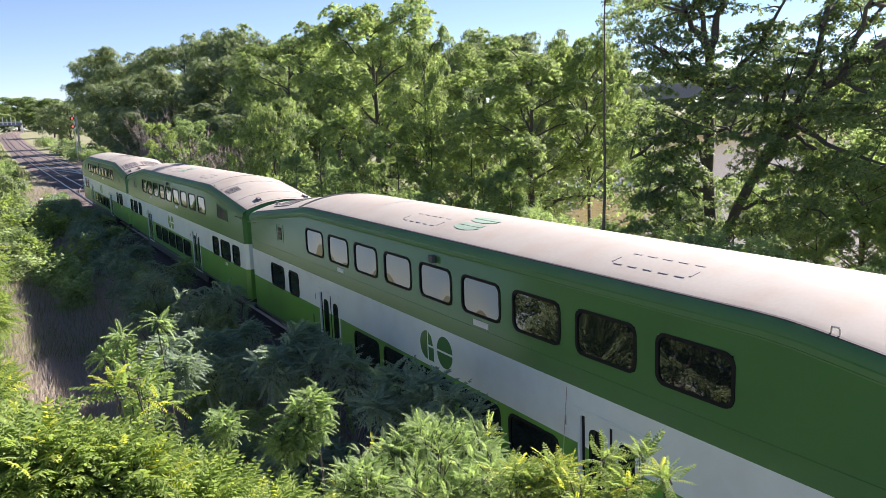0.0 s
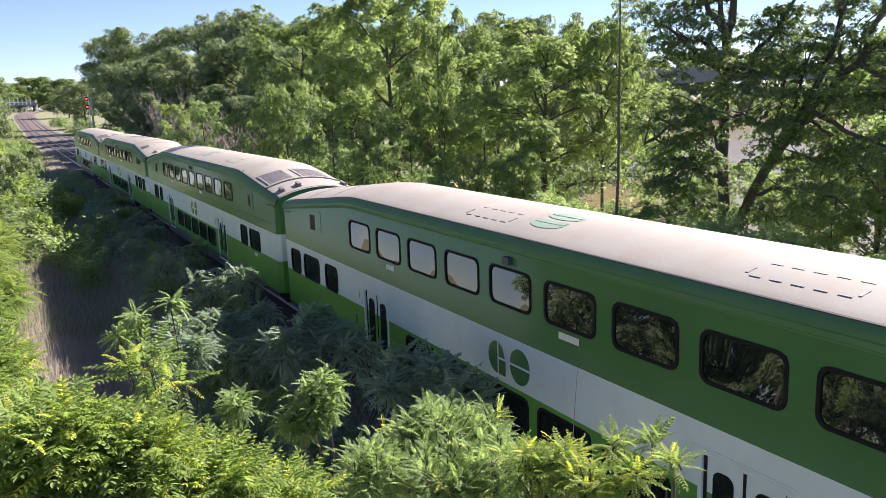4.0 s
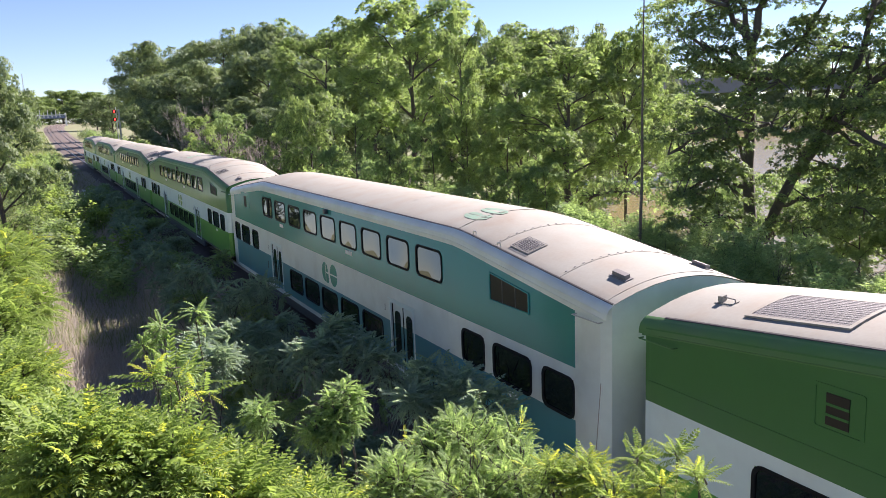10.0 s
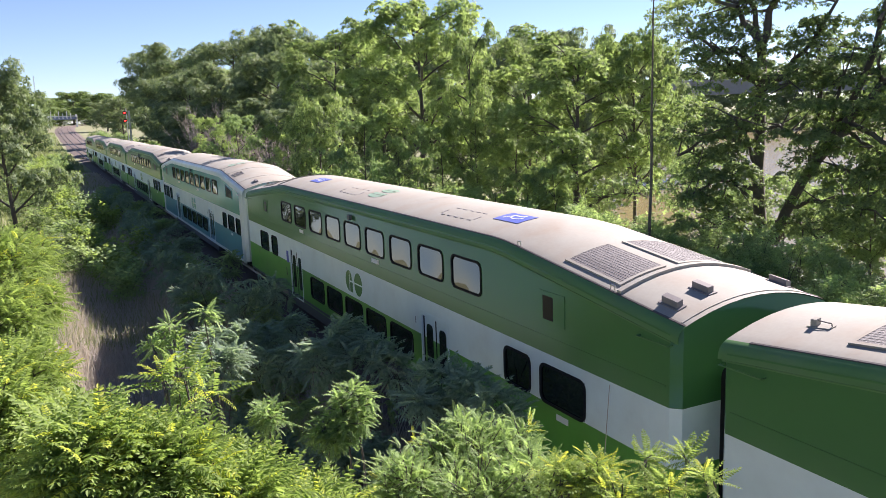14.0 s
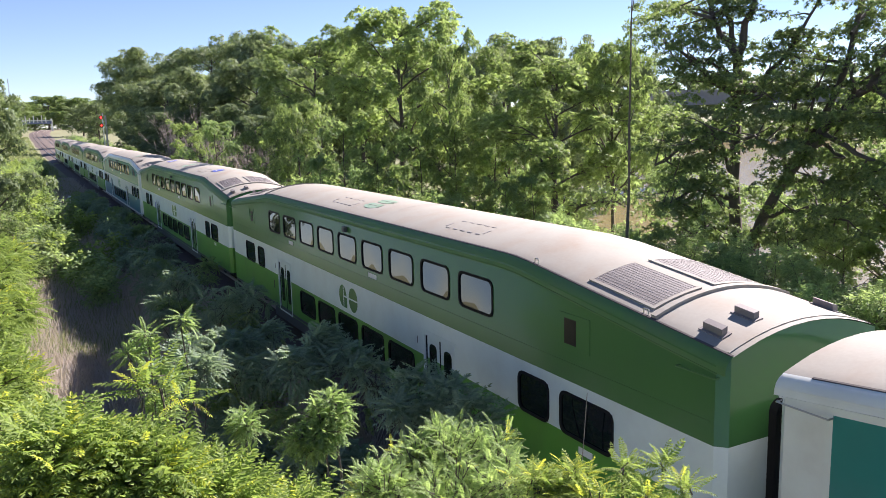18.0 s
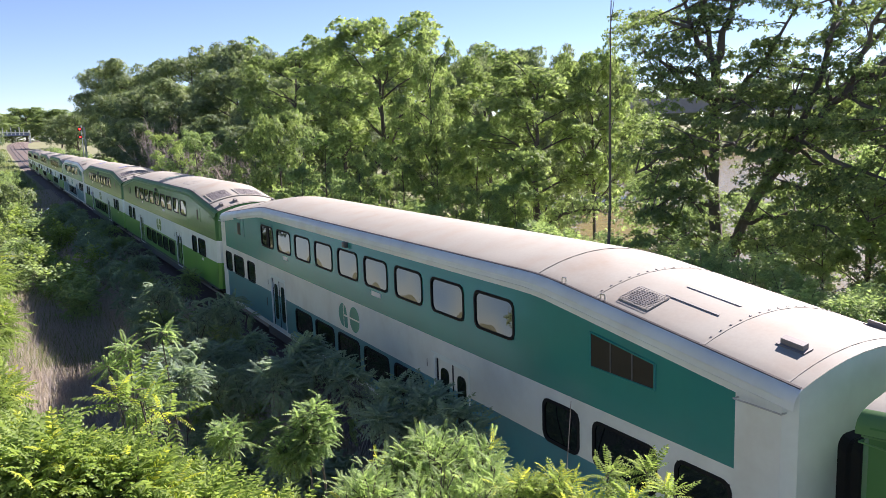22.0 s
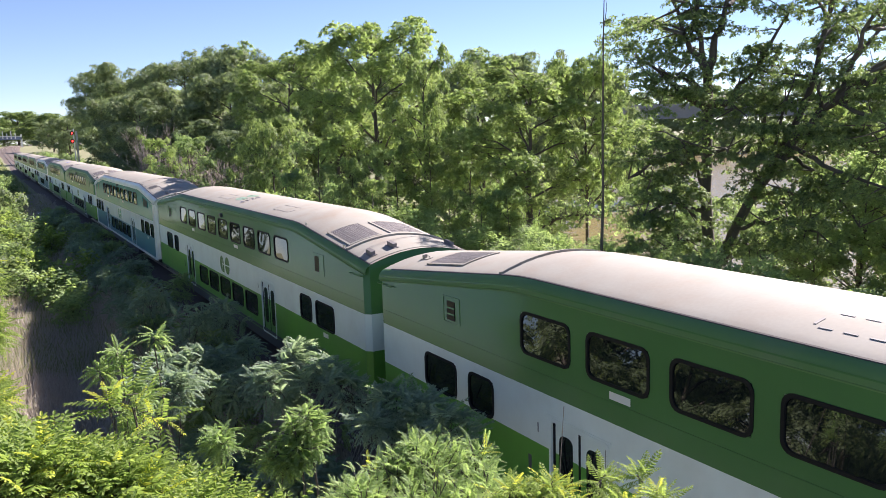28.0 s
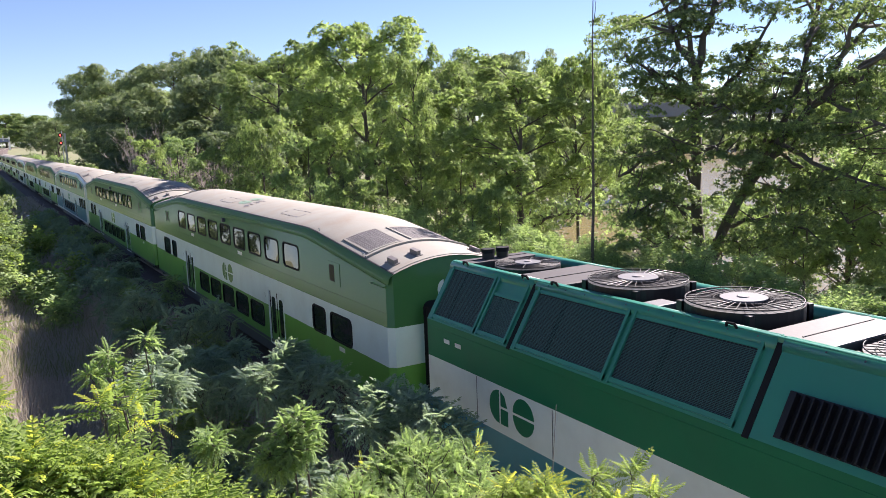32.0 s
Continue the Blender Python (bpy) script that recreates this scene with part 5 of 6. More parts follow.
UNDER = [(12.2, 76, 7.3, 4.8, 1), (14.3, 66, 6.1, 3.5, 1), (10.4, 84, 7.3, 4.2, 0), (16.2, 60, 6.4, 2.6, 0), (20.9, 52, 7.0, 4.1, 1), (23.2, 44, 5.8, 2.8, 0), (26.4, 46, 6.2, 3.3, 1), (28.9, 44, 6.8, 3.4, 0), (31.7, 46, 7.0, 3.9, 1), (27.9, 34, 3.7, 2.2, 1),
         (30.0, 38, 4.2, 2.2, 0), (33.7, 42, 5.2, 2.6, 0), (19.2, 46, 5.0, 2.9, 1), (24.8, 40, 4.8, 2.8, 0), (21.9, 40, 4.6, 2.3, 1), (34.4, 37, 4.2, 2.4, 1), (32.4, 37, 4.0, 2.1, 0)]
for i, (az, dist, top, w, k) in enumerate(UNDER):
    sized("sapling", und[k], az, dist, top, w * 1.15, i * 77, "young broadleaf sapling in the undergrowth", "saplings beside the line")
for i, (az, dist, top, w) in enumerate([(56.5, 28, 0.6, 2.6), (43.4, 31, 0.9, 2.4), (59.5, 29, 1.4, 3.0)]):
    sized("sapling", und[1], az, dist, top, w, i * 49, "sunlit young sapling at the river bank", "saplings beside the line")
sized("round_tree", rnd, 17.7, 60, 8.3, 5.2, 30, "dark dense rounded tree", "trees beside the line")
GROVE = [(7.4, 250, 28.3, 22.5, 0), (9.1, 200, 23.2, 17.0, 1), (12.6, 155, 23.1, 17.6, 1), (15.5, 140, 21.3, 14.9, 2), (18.2, 130, 20.2, 12.9, 1), (14.9, 112, 15.4, 13.5, 2), (11.3, 118, 14.3, 12.5, 0), (9.4, 130, 14.3, 12.8, 0), (7.7, 175, 15.9, 11.7, 0), (21.2, 120, 19.4, 11.1, 1),
         (32.2, 112, 17.8, 11.9, 1), (30.2, 105, 15.8, 8.2, 0), (34.6, 120, 17.8, 10.2, 2), (38.1, 115, 16.9, 12.2, 1), (17.6, 100, 13.0, 10.6, 0), (26.3, 115, 17.5, 13.0, 0), (5.0, 300, 17.0, 14.0, 1), (4.0, 420, 17.0, 16.0, 2), (23.5, 110, 15.7, 11.7, 0), (40.8, 130, 16.0, 11.1, 2),
         (13.4, 100, 9.0, 9.0, 0), (15.8, 88, 8.0, 7.0, 0), (10.0, 112, 9.0, 9.0, 0), (8.2, 140, 10.0, 9.0, 0), (19.8, 84, 9.0, 7.0, 1), (25.5, 75, 9.5, 8.0, 0), (28.6, 78, 9.0, 8.0, 2), (22.8, 70, 9.0, 7.0, 1), (36.5, 80, 9.0, 8.0, 0)]
for i, (az, dist, top, w, k) in enumerate(GROVE):
    sized("wood_tree", grv[k], az, dist, top, w * 1.1, i * 53, "big rounded tree of the dense wood", "trees of the wood")
LEFT = [(-17, 25, 2, 0.42), (-22, 22, 1, 0.43), (-28, 20, 1, 0.42), (-42, 20, 2, 0.30), (-34, 18, 1, 0.4), (-58, 17, 1, 0.32), (-19, 31, 2, 0.48), (-24, 29, 1, 0.46), (-30, 27, 2, 0.46), (-44, 33, 2, 0.36), (-75, 24, 1, 0.36), (-95, 28, 2, 0.4)]
sized("hillside_tree", grv[1], -2.0, 62, 11.0, 7.6, 40, "leafy tree on the grassy hillside", "trees on the hillside")
for i, (az, dist, k, sc) in enumerate(LEFT):
    plant_tree("hillside_tree", grv[k], polar(az, dist), i * 71, sc, "leafy tree on the grassy hillside", "trees on the hillside")
FILL = [(30.5, 62, 4.2, 4.6, 0), (33.2, 66, 5.0, 5.2, 1), (35.6, 60, 3.4, 4.4, 0), (31.8, 78, 6.0, 6.5, 1), (36.6, 92, 7.0, 9.0, 0), (34.2, 88, 6.5, 8.0, 1), (38.8, 104, 7.0, 10.0, 1), (41.2, 118, 7.5, 11.0, 0), (43.4, 128, 8.0, 12.0, 1), (29.0, 70, 5.0, 6.0, 0)]
for i, (az, dist, top, w, k) in enumerate(FILL):
    sized("bank_sapling", und[k], az, dist, top, w, i * 63, "leafy undergrowth tree along the river bank", "trees along the river bank")
farm = tree_meshes(61, 20, 15, 0.4, 2600, 1.1, 0.1, mats=(M_BARK, L_FAR), limbs=12, cluster=1.1)
for i, (az, dist, sc) in enumerate([(36, 330, 0.55), (39, 350, 0.50), (42, 360, 0.55), (44.5, 370, 0.50), (47, 350, 0.55), (50, 340, 0.61), (53, 330, 0.55), (56, 340, 0.61), (59, 320, 0.55), (62, 330, 0.61), (66, 340, 0.55), (40.5, 430, 1.0), (43, 440, 0.95), (45.6, 430, 1.05), (48, 450, 1.0), (51, 440, 0.95), (54, 450, 1.05), (57, 440, 1.0), (60, 430, 1.0), (64, 440, 1.05), (45.5, 320, 0.39), (49, 310, 0.41), (52, 300, 0.39)]):
    plant_tree("far_bank_tree", farm, polar(az, dist), i * 61, (sc * 1.8, sc * 1.8, sc * 1.3), "distant tree on the far river bank", "trees on the far bank")

skyl = tree_meshes(62, 20, 15, 0.4, 5200, 0.62, 0.0, mats=(M_BARK, L_DARK), limbs=18, cluster=1.15)
for i in range(18):
    az = -9 + 0.85 * i
    sized("skyline_tree", skyl, az, 590 + 130 * ((i * 7) % 5) / 4, 25 + 4 * ((i * 3) % 4) / 3, 34, i * 41, "distant tree on the wooded skyline", "trees of the skyline")


# the big dark tree at the river, its limbs drawn one by one: (bearing, elevation, distance) from the lookout
def sight(az, el, dist):
    a, e = radians(az), radians(el)
    return np.array((CX + dist * math.sin(a) * math.cos(e), dist * math.cos(a) * math.cos(e), CZ + dist * math.sin(e)))


def river_tree():
    rs = np.random.RandomState(5)
    D = 31
    t = thing("river_tree")
    x, y, z = polar(48.3, D)
    t.matrix_basis = pose(x, y, z)
    o = np.array((x, y, z))
    base = np.array((0, 0, -0.4))
    S = lambda az, el, d=D: sight(az, el, d) - o
    paths, tips = [], []

    def limb(pts, r0, r1, hang=True):
        pts = [np.array(p, float) for p in pts]
        n = len(pts)
        dense = []
        for i in range(n - 1):
            for k in range(4):
                dense.append(pts[i] + (pts[i + 1] - pts[i]) * k / 4 + (rs.normal(0, 0.05, 3) if i + k else 0))
        dense.append(pts[-1])
        m = len(dense)
        paths.append([(*p, r0 + (r1 - r0) * i / (m - 1)) for i, p in enumerate(dense)])
        if hang:
            for i in range(m // 3, m):
                for _ in range(2):
                    q = dense[i] + rs.normal(0, 1, 3) * np.array((1.0, 1.0, 0.7)) * 0.75
                    paths.append([(*dense[i], r1 * 0.8 + 0.01), (*((dense[i] + q) / 2 + rs.normal(0, 0.1, 3)), r1 * 0.5 + 0.006), (*q, 0.005)])
                    tips.append(q)
    fork = S(47.9, 3.4)
    limb([base, S(48.3, -9), S(48.0, -3), fork], 0.27, 0.16, False)
    for a_, e_, b_, g_ in ((48.2, -8, 45.0, -8.6), (48.2, -7, 44.0, -4.6), (48.1, -5, 46.2, -1.0), (48.2, -2, 50.2, -2.6), (49.2, -8, 51.8, -9.2), (51, -5, 54.4, -5.0), (53, -2, 57.4, -6.8), (54, -1, 58.6, -2.4), (56, 1, 60.5, 1.2), (52, -3, 53.2, 2.4), (47.9, 2, 44.8, 3.0), (48, 1, 49.8, 1.0)):
        limb([S(a_, e_, D), S((a_ + b_) / 2, (e_ + g_) / 2 + 0.6, D - 1), S(b_, g_, D - 2)], 0.07, 0.025)
    limb([fork, S(46.6, 5.6, D), S(45.6, 8.2, D)], 0.14, 0.05)
    limb([fork, S(48.6, 6.2, D), S(49.6, 9.5, D + 1)], 0.16, 0.06)
    limb([fork, S(47.2, 6.5), S(47.6, 11.5)], 0.12, 0.04)
    limb([S(48.1, 0.5), S(46.0, 2.6, D - 1), S(43.2, 4.8, D - 2)], 0.12, 0.03)
    limb([S(48.0, 0.5), S(50.5, 2.8, D), S(52.8, 6.8, D + 1)], 0.13, 0.04)
    limb([S(48.2, -6.0), S(45.5, -5.2, D - 1), S(43.5, -6.4, D - 2)], 0.09, 0.03)
    limb([S(48.2, -3.0), S(45.0, -2.2, D - 1), S(42.8, -3.6, D - 2)], 0.09, 0.03)
    # the long limb that leans away over the bank
    limb([S(49.0, -9.5, D), S(50.6, -5.4, D), S(53.2, -1.6, D - 1), S(55.8, 1.3, D - 2), S(58.8, 3.6, D - 3), S(61.5, 5.2, D - 4)], 0.2, 0.08)
    limb([S(51.2, -4.2, D), S(54.2, 1.5, D), S(55.2, 6.5, D), S(56.0, 10.5, D)], 0.14, 0.05)
    limb([S(53.2, -1.6, D - 1), S(56.0, -3.2, D - 2), S(59.5, -4.6, D - 3)], 0.1, 0.03)
    limb([S(55.8, 1.3, D - 2), S(57.2, 5.4, D - 2), S(59.4, 9.2, D - 2)], 0.1, 0.03)
    limb([S(49.8, -7.0, D), S(52.6, -6.4, D - 1), S(55.0, -7.2, D - 2)], 0.09, 0.03)
    limb([S(51.2, -4.2, D), S(51.6, 0.5, D), S(51.2, 4.5, D)], 0.08, 0.03)
    limb([S(55.8, 1.3, D - 2), S(58.0, -0.2, D - 3), S(61, -1.6, D - 4)], 0.08, 0.03)
    for pts in (((54.6, 4.5), (56.6, 7.6), (57.6, 11.0)), ((56.6, 3.6), (58.6, 6.6), (61.0, 9.4)), ((55.2, 6.0), (53.6, 9.0), (53.2, 12.0)), ((49.2, 7.6), (51.0, 10.0), (51.8, 12.5)), ((57.4, 5.6), (60.0, 5.2), (62.4, 6.6)), ((58.4, 3.2), (60.6, 2.6), (62.6, 3.0)), ((46.4, 6.0), (44.0, 6.8), (42.2, 6.2))):
        limb([S(p, q, D - 1 + 4 * i) for i, (p, q) in enumerate(pts)], 0.07, 0.03)
    v, f = tubes(paths, 7)
    part("trunk", mesh_np("trunk", v, f, M_BARK, smooth=True), None, t, "dark forked trunk and leaning limbs")
    tips = np.array(tips)
    n = 21000
    pick = rs.randint(0, len(tips), n)
    a, q = rs.uniform(0, 2 * math.pi, n), np.sqrt(rs.uniform(0, 1, n))
    off = np.stack([np.cos(a) * q, np.sin(a) * q, 0.35 - 0.5 * q * q + rs.normal(0, 0.12, n)], 1) * np.array((0.72, 0.72, 0.5))
    face = np.stack([0.8 * q * np.cos(a), 0.8 * q * np.sin(a), np.ones(n)], 1) + rs.normal(0, 0.6, (n, 3))
    v, f = place_facing(STAR, tips[pick] + off, face, rs.uniform(0.09, 0.17, n), rs)
    part("crown", mesh_np("crown", v, f, L_DARK), None, t, "dark green drooping leaves with gaps of sky")
    tagged(t, "large dark tree leaning over the river bank", "tree", "trees beside the line")


river_tree()
extra = tree_meshes(91, 13, 9, 0.2, 4200, 0.21, 0.1, mats=(M_BARK, L_VINE), spray=True, limbs=12)
for az, dist, rz, sc in ((62.5, 36, 40, 0.95), (44.6, 36, 200, 0.42), (57.5, 38, 10, 0.6), (46.6, 35, 90, 0.3), (49.6, 35, 20, 0.36), (51.6, 38, 150, 0.4), (53.6, 42, 80, 0.42), (55.0, 36, 250, 0.34), (60.2, 35, 310, 0.4)):
    plant_tree("bank_tree", extra, polar(az, dist), rz, sc, "leafy green tree at the water's edge", "trees beside the line")

# a thin bare pole of a tree
rs = np.random.RandomState(8)
t = thing("dead_tree", polar(40.9, 27))
o = np.array(polar(40.9, 27))
p0, p1 = np.array((0, 0, -0.3)), sight(41.15, 9.0, 27) - o
main = curve_path(p0, p1, 0.075, 0.015, rs, 10, 0, 0.02)
twigs = [main]
for i in range(5, 11):
    a = np.array(main[i][:3])
    twigs.append(curve_path(a, a + np.array((rs.uniform(-0.3, 0.3), rs.uniform(-0.3, 0.3), rs.uniform(0.5, 1.1))), 0.02, 0.005, rs, 3))
v, f = tubes(twigs, 6)
part("trunk", mesh_np("trunk", v, f, M_BARK, smooth=True), None, t)
tagged(t, "thin bare leafless tree trunk", "dead tree")


# a dark limb that arches low over the water
rs = np.random.RandomState(19)
t = thing("leaning_tree", polar(36.4, 41))
o = np.array(polar(36.4, 41))
rise_ = [np.array(q) - o for q in ((15.11, 32.75, 0.85), (15.50, 32.60, 1.67), (15.79, 31.84, 2.29), (16.15, 30.95, 2.52), (16.54, 29.98, 2.59))]
bough = [(*(a + (b - a) * k / 3), 0.13 - 0.025 * i - 0.008 * k) for i, (a, b) in enumerate(zip(rise_[:-1], rise_[1:])) for k in range(3)] + [(*rise_[-1], 0.02)]
twigs = [[(0, 0, -0.4, 0.16), (*(rise_[0] * 0.6), 0.15), (*rise_[0], 0.13)], bough]
for q in bough[4:]:
    a = np.array(q[:3])
    for _ in range(3):
        twigs.append(curve_path(a, a + rs.normal(0, 0.5, 3) + np.array((0.2, 0, 0.1)), 0.03, 0.006, rs, 3))
v, f = tubes(twigs, 6)
part("trunk", mesh_np("trunk", v, f, M_BARK, smooth=True), None, t, "dark arching trunk")
ends = np.array([w[-1][:3] for w in twigs[2:]])
pk = rs.randint(0, len(ends), 260)
v, f = place_facing(STAR, ends[pk] + rs.normal(0, 0.28, (260, 3)), rs.normal(0, 0.6, (260, 3)) + np.array((0, 0, 1.0)), rs.uniform(0.1, 0.2, 260), rs)
part("crown", mesh_np("crown", v, f, L_VINE), None, t)
tagged(t, "leaning tree with a dark limb arching over the water", "tree", "trees beside the line")


def bare_shrub(name, at, height, spread, seed, n=26):
    rs = np.random.RandomState(seed)
    t = thing(name, at)
    paths = []
    for i in range(n):
        a, q = rs.uniform(0, 6.28), rs.uniform(0.2, 1)
        e = np.array((math.cos(a) * spread * q, math.sin(a) * spread * q, height * rs.uniform(0.6, 1.0)))
        m = curve_path((math.cos(a) * 0.2, math.sin(a) * 0.2, -0.2), e, 0.05, 0.012, rs, 5, 0, 0.12)
        paths.append(m)
        for k in (2, 3, 4, 5):
            b = np.array(m[k][:3])
            for _ in range(3):
                paths.append(curve_path(b, b + rs.normal(0, 1, 3) * np.array((0.35, 0.35, 0.3)) * height * 0.16 + np.array((0, 0, height * 0.1)), 0.022, 0.008, rs, 2))
    v, f = tubes(paths, 4)
    part("bare_wood", mesh_np("bare_wood", v, f, M_TWIG), None, t)
    tagged(t, "bare bleached leafless shrub", "dead shrub", "bare shrubs")


for i, (az, dist, h, s) in enumerate([(9.8, 100, 8.5, 3.5), (12.2, 84, 5.5, 2.5), (13.4, 78, 6, 3), (14.9, 70, 5.5, 3), (16.2, 66, 5, 2.5), (10.8, 92, 6, 2)]):
    bare_shrub("bare_shrub", polar(az, dist), h, s, 100 + i)


def shrub(name, lobes, fronds, tpl, size, leafmat, label, seed, root=None, out_up=0.25, group="shrubs by the line", stem=0.03, fill=0.55):
    """A shrub of feather leaves: stems from the root to each lobe, leaves over the lobes."""
    rs = np.random.RandomState(seed)
    big = np.array(lobes, float)
    L = []
    for x, y, z, r in big:
        for _ in range(7):
            d = unit(rs.normal(0, 1, 3) + np.array((0, 0, 0.35)))
            L.append((*(np.array((x, y, z)) + d * r * rs.uniform(0.3, 0.8)), r * rs.uniform(0.28, 0.5)))
    L = np.array(L)
    if root is None:
        root = L[:, :2].mean(0)
    r0 = np.array((root[0], root[1], float(ground_z(root[0], root[1])) - 0.1))
    t = thing(name, tuple(r0))
    paths = []
    for x, y, z, r in big:
        c = np.array((x, y, z)) - r0
        paths.append(curve_path(rs.normal(0, 0.08, 3) * np.array((1, 1, 0)), c, stem, stem * 0.4, rs, 7, 0.02, 0.10))
        for _ in range(2 if name == "weed_thicket" else 5):
            d = unit(rs.normal(0, 1, 3) + np.array((0, 0, 0.6)))
            paths.append(curve_path(c - np.array((0, 0, r * 0.5)), c + d * r * 0.95, stem * 0.4, 0.004, rs, 3, 0.0, 0.1))
    step = 3 if name == "weed_thicket" else len(paths)
    for i in range(0, len(paths), step):
        v, f = tubes(paths[i:i + step], 6)
        part("woody_stem", mesh_np("woody_stem", v, f, M_BARK, smooth=True), None, t)
    w = L[:, 3] ** 2
    pick = rs.choice(len(L), fronds, p=w / w.sum())
    d = unit(rs.normal(0, 1, (fronds, 3)) + np.array((0, 0, out_up)))
    rad = rs.uniform(fill, 1.0, fronds) ** 0.6 * rs.uniform(0.75, 1.12, fronds)
    sub = np.round(d * 1.5, 0) / 1.5
    off = (0.35 * sub + 0.65 * d) * (rad * L[pick, 3])[:, None]
    pos = L[pick, :3] - r0 + off
    dr = unit(off) + rs.normal(0, 0.55, off.shape) + np.array((0, 0, 0.15))
    v, f = place_templates(tpl, pos, dr, size * rs.uniform(0.7, 1.25, fronds), rs, 0.5)
    part("foliage", mesh_np("foliage", v, f, leafmat), None, t)
    return tagged(t, label, "shrub", group)


def spray_shrub(name, lobes, shoots, per, tpl, size, mats, label, seed, root=None, young=0.0, lift=0.55, group="shrubs by the line", stem=0.02, shrink=0.5, fill=0, rosette=False):
    """A shrub of long shoots that carry feather leaves all round: shoots a lobe, leaves a shoot. rosette: the leaves sit in a whorl at the tip."""
    rs = np.random.RandomState(seed)
    big = np.array(lobes, float)
    if root is None:
        root = big[:, :2].mean(0)
    r0 = np.array((root[0], root[1], float(ground_z(root[0], root[1])) - 0.1))
    t = thing(name, tuple(r0))
    paths, pos, dirs, scl, new_ = [], [], [], [], []
    mean_r = (big[:, 3] ** 2).mean()
    for x, y, z, r in big:
        c = np.array((x, y, z)) - r0
        foot = rs.normal(0, 0.1, 3) * np.array((1, 1, 0))
        paths.append(curve_path(foot, c - np.array((0, 0, 0.4 * r)), stem, stem * 0.5, rs, 7, 0.02, 0.10))
        for _ in range(max(2, int(round(shoots * r * r / mean_r)))):
            d = unit(rs.normal(0, 1, 3) + np.array((0, 0, lift)))
            a = c + rs.normal(0, 0.22, 3) * r - np.array((0, 0, 0.25 * r))
            b = c + d * r * shrink * rs.uniform(0.75, 1.35)
            L = np.linalg.norm(b - a) + 1e-6
            paths.append([(*a, stem * 0.35), (*((a + b) / 2 + rs.normal(0, 0.04, 3) * L), stem * 0.25), (*b, 0.003)])
            sd = unit(np.cross(d, rs.normal(0, 1, 3)))
            su = np.cross(d, sd)
            tip_young = rs.rand() < young
            for k in range(per):
                s = (0.9 + 0.1 * k / per) if rosette else 0.2 + 0.85 * k / max(per - 1, 1)
                th = 2.4 * k + rs.uniform(-0.4, 0.4)
                rad = sd * math.cos(th) + su * math.sin(th)
                e = d * (0.30 + 0.55 * s * s * (not rosette) + rs.uniform(0, 0.35)) + rad * 0.9 + np.array((0, 0, 0.18))
                pos.append(a + (b - a) * s)
                dirs.append(e)
                scl.append(size * rs.uniform(0.75, 1.2) * (1.0 if rosette else 1.05 - 0.4 * s * s))
                new_.append(tip_young and s > 0.7)
    step = 4 if name == "weed_thicket" else len(paths)
    for i in range(0, len(paths), step):
        v, f = tubes(paths[i:i + step], 5)
        part("woody_stem", mesh_np("woody_stem", v, f, M_BARK, smooth=True), None, t)
    if fill:
        pk = rs.randint(0, len(big), fill)
        pos += list(big[pk, :3] - r0 + unit(rs.normal(0, 1, (fill, 3))) * big[pk, 3:] * rs.uniform(0.2, 0.85, (fill, 1)))
        dirs += list(rs.normal(0, 1, (fill, 3)) + np.array((0, 0, 0.2)))
        scl += list(size * rs.uniform(0.5, 0.9, fill))
        new_ += [False] * fill
    v, f = place_templates(tpl, np.array(pos), np.array(dirs), np.array(scl), rs, 0.3)
    idx = np.repeat(np.array(new_, int), len(f) // len(pos))
    part("foliage", mesh_np("foliage", v, f, mats, idx), None, t)
    return tagged(t, label, "shrub", group)


FROND_LOW = frond_template(3, 1.0, 0.42, 0.2, 0.3)
FROND_LOCUST = frond_template(9, 1.0, 0.15, 0.068, 0.32, fine=False)
FROND_FINE = frond_template(10, 1.0, 0.17, 0.07, 0.32)
FROND_SUMAC = frond_template(8, 1.0, 0.24, 0.12, 0.65, hang=0.6)
NEAR_LEFT = [ (-8.84, 3.99, 5.50, 0.25), (-8.69, 3.77, 5.46, 0.25), (-8.50, 3.92, 5.34, 0.25), (-8.32, 3.87, 5.26, 0.20), (-8.14, 3.77, 5.09, 0.17), (-7.89, 3.84, 4.87, 0.14), (-7.60, 3.93, 4.74, 0.12), (-8.78, 3.34, 5.45, 0.30), (-8.51, 3.28, 5.35, 0.30), (-8.23, 3.25, 5.14, 0.25), (-7.91, 3.39, 4.90, 0.22) ]
LEFT_COL = [ (-8.98, 8.92, 5.58, 0.45), (-9.15, 7.91, 5.64, 0.50), (-9.11, 6.86, 5.44, 0.40), (-8.87, 7.86, 5.31, 0.30), (-9.01, 5.79, 5.26, 0.35), (-9.10, 4.80, 5.42, 0.30), (-8.84, 6.27, 5.10, 0.20), (-9.01, 4.73, 5.19, 0.35), (-8.81, 5.23, 5.09, 0.20) ]
SHOOT = [ (-7.62, 8.65, 4.64, 0.25), (-7.29, 8.63, 4.75, 0.20), (-7.82, 8.63, 4.46, 0.25), (-7.54, 8.57, 4.37, 0.20), (-7.45, 8.6, 4.15, 0.22), (-7.65, 8.7, 4.0, 0.25), (-7.5, 8.65, 3.75, 0.25) ]
SPRIG = [(-8.27, 4.24, 5.39, 0.12), (-8.37, 4.26, 5.44, 0.08), (-8.16, 4.21, 5.35, 0.10), (-8.28, 4.27, 5.48, 0.10)]
CENTRE_SMALL = [ (-7.14, 7.29, 3.98, 0.20), (-6.60, 6.62, 4.07, 0.30), (-6.50, 6.66, 4.25, 0.20), (-6.77, 6.62, 3.94, 0.22) ]
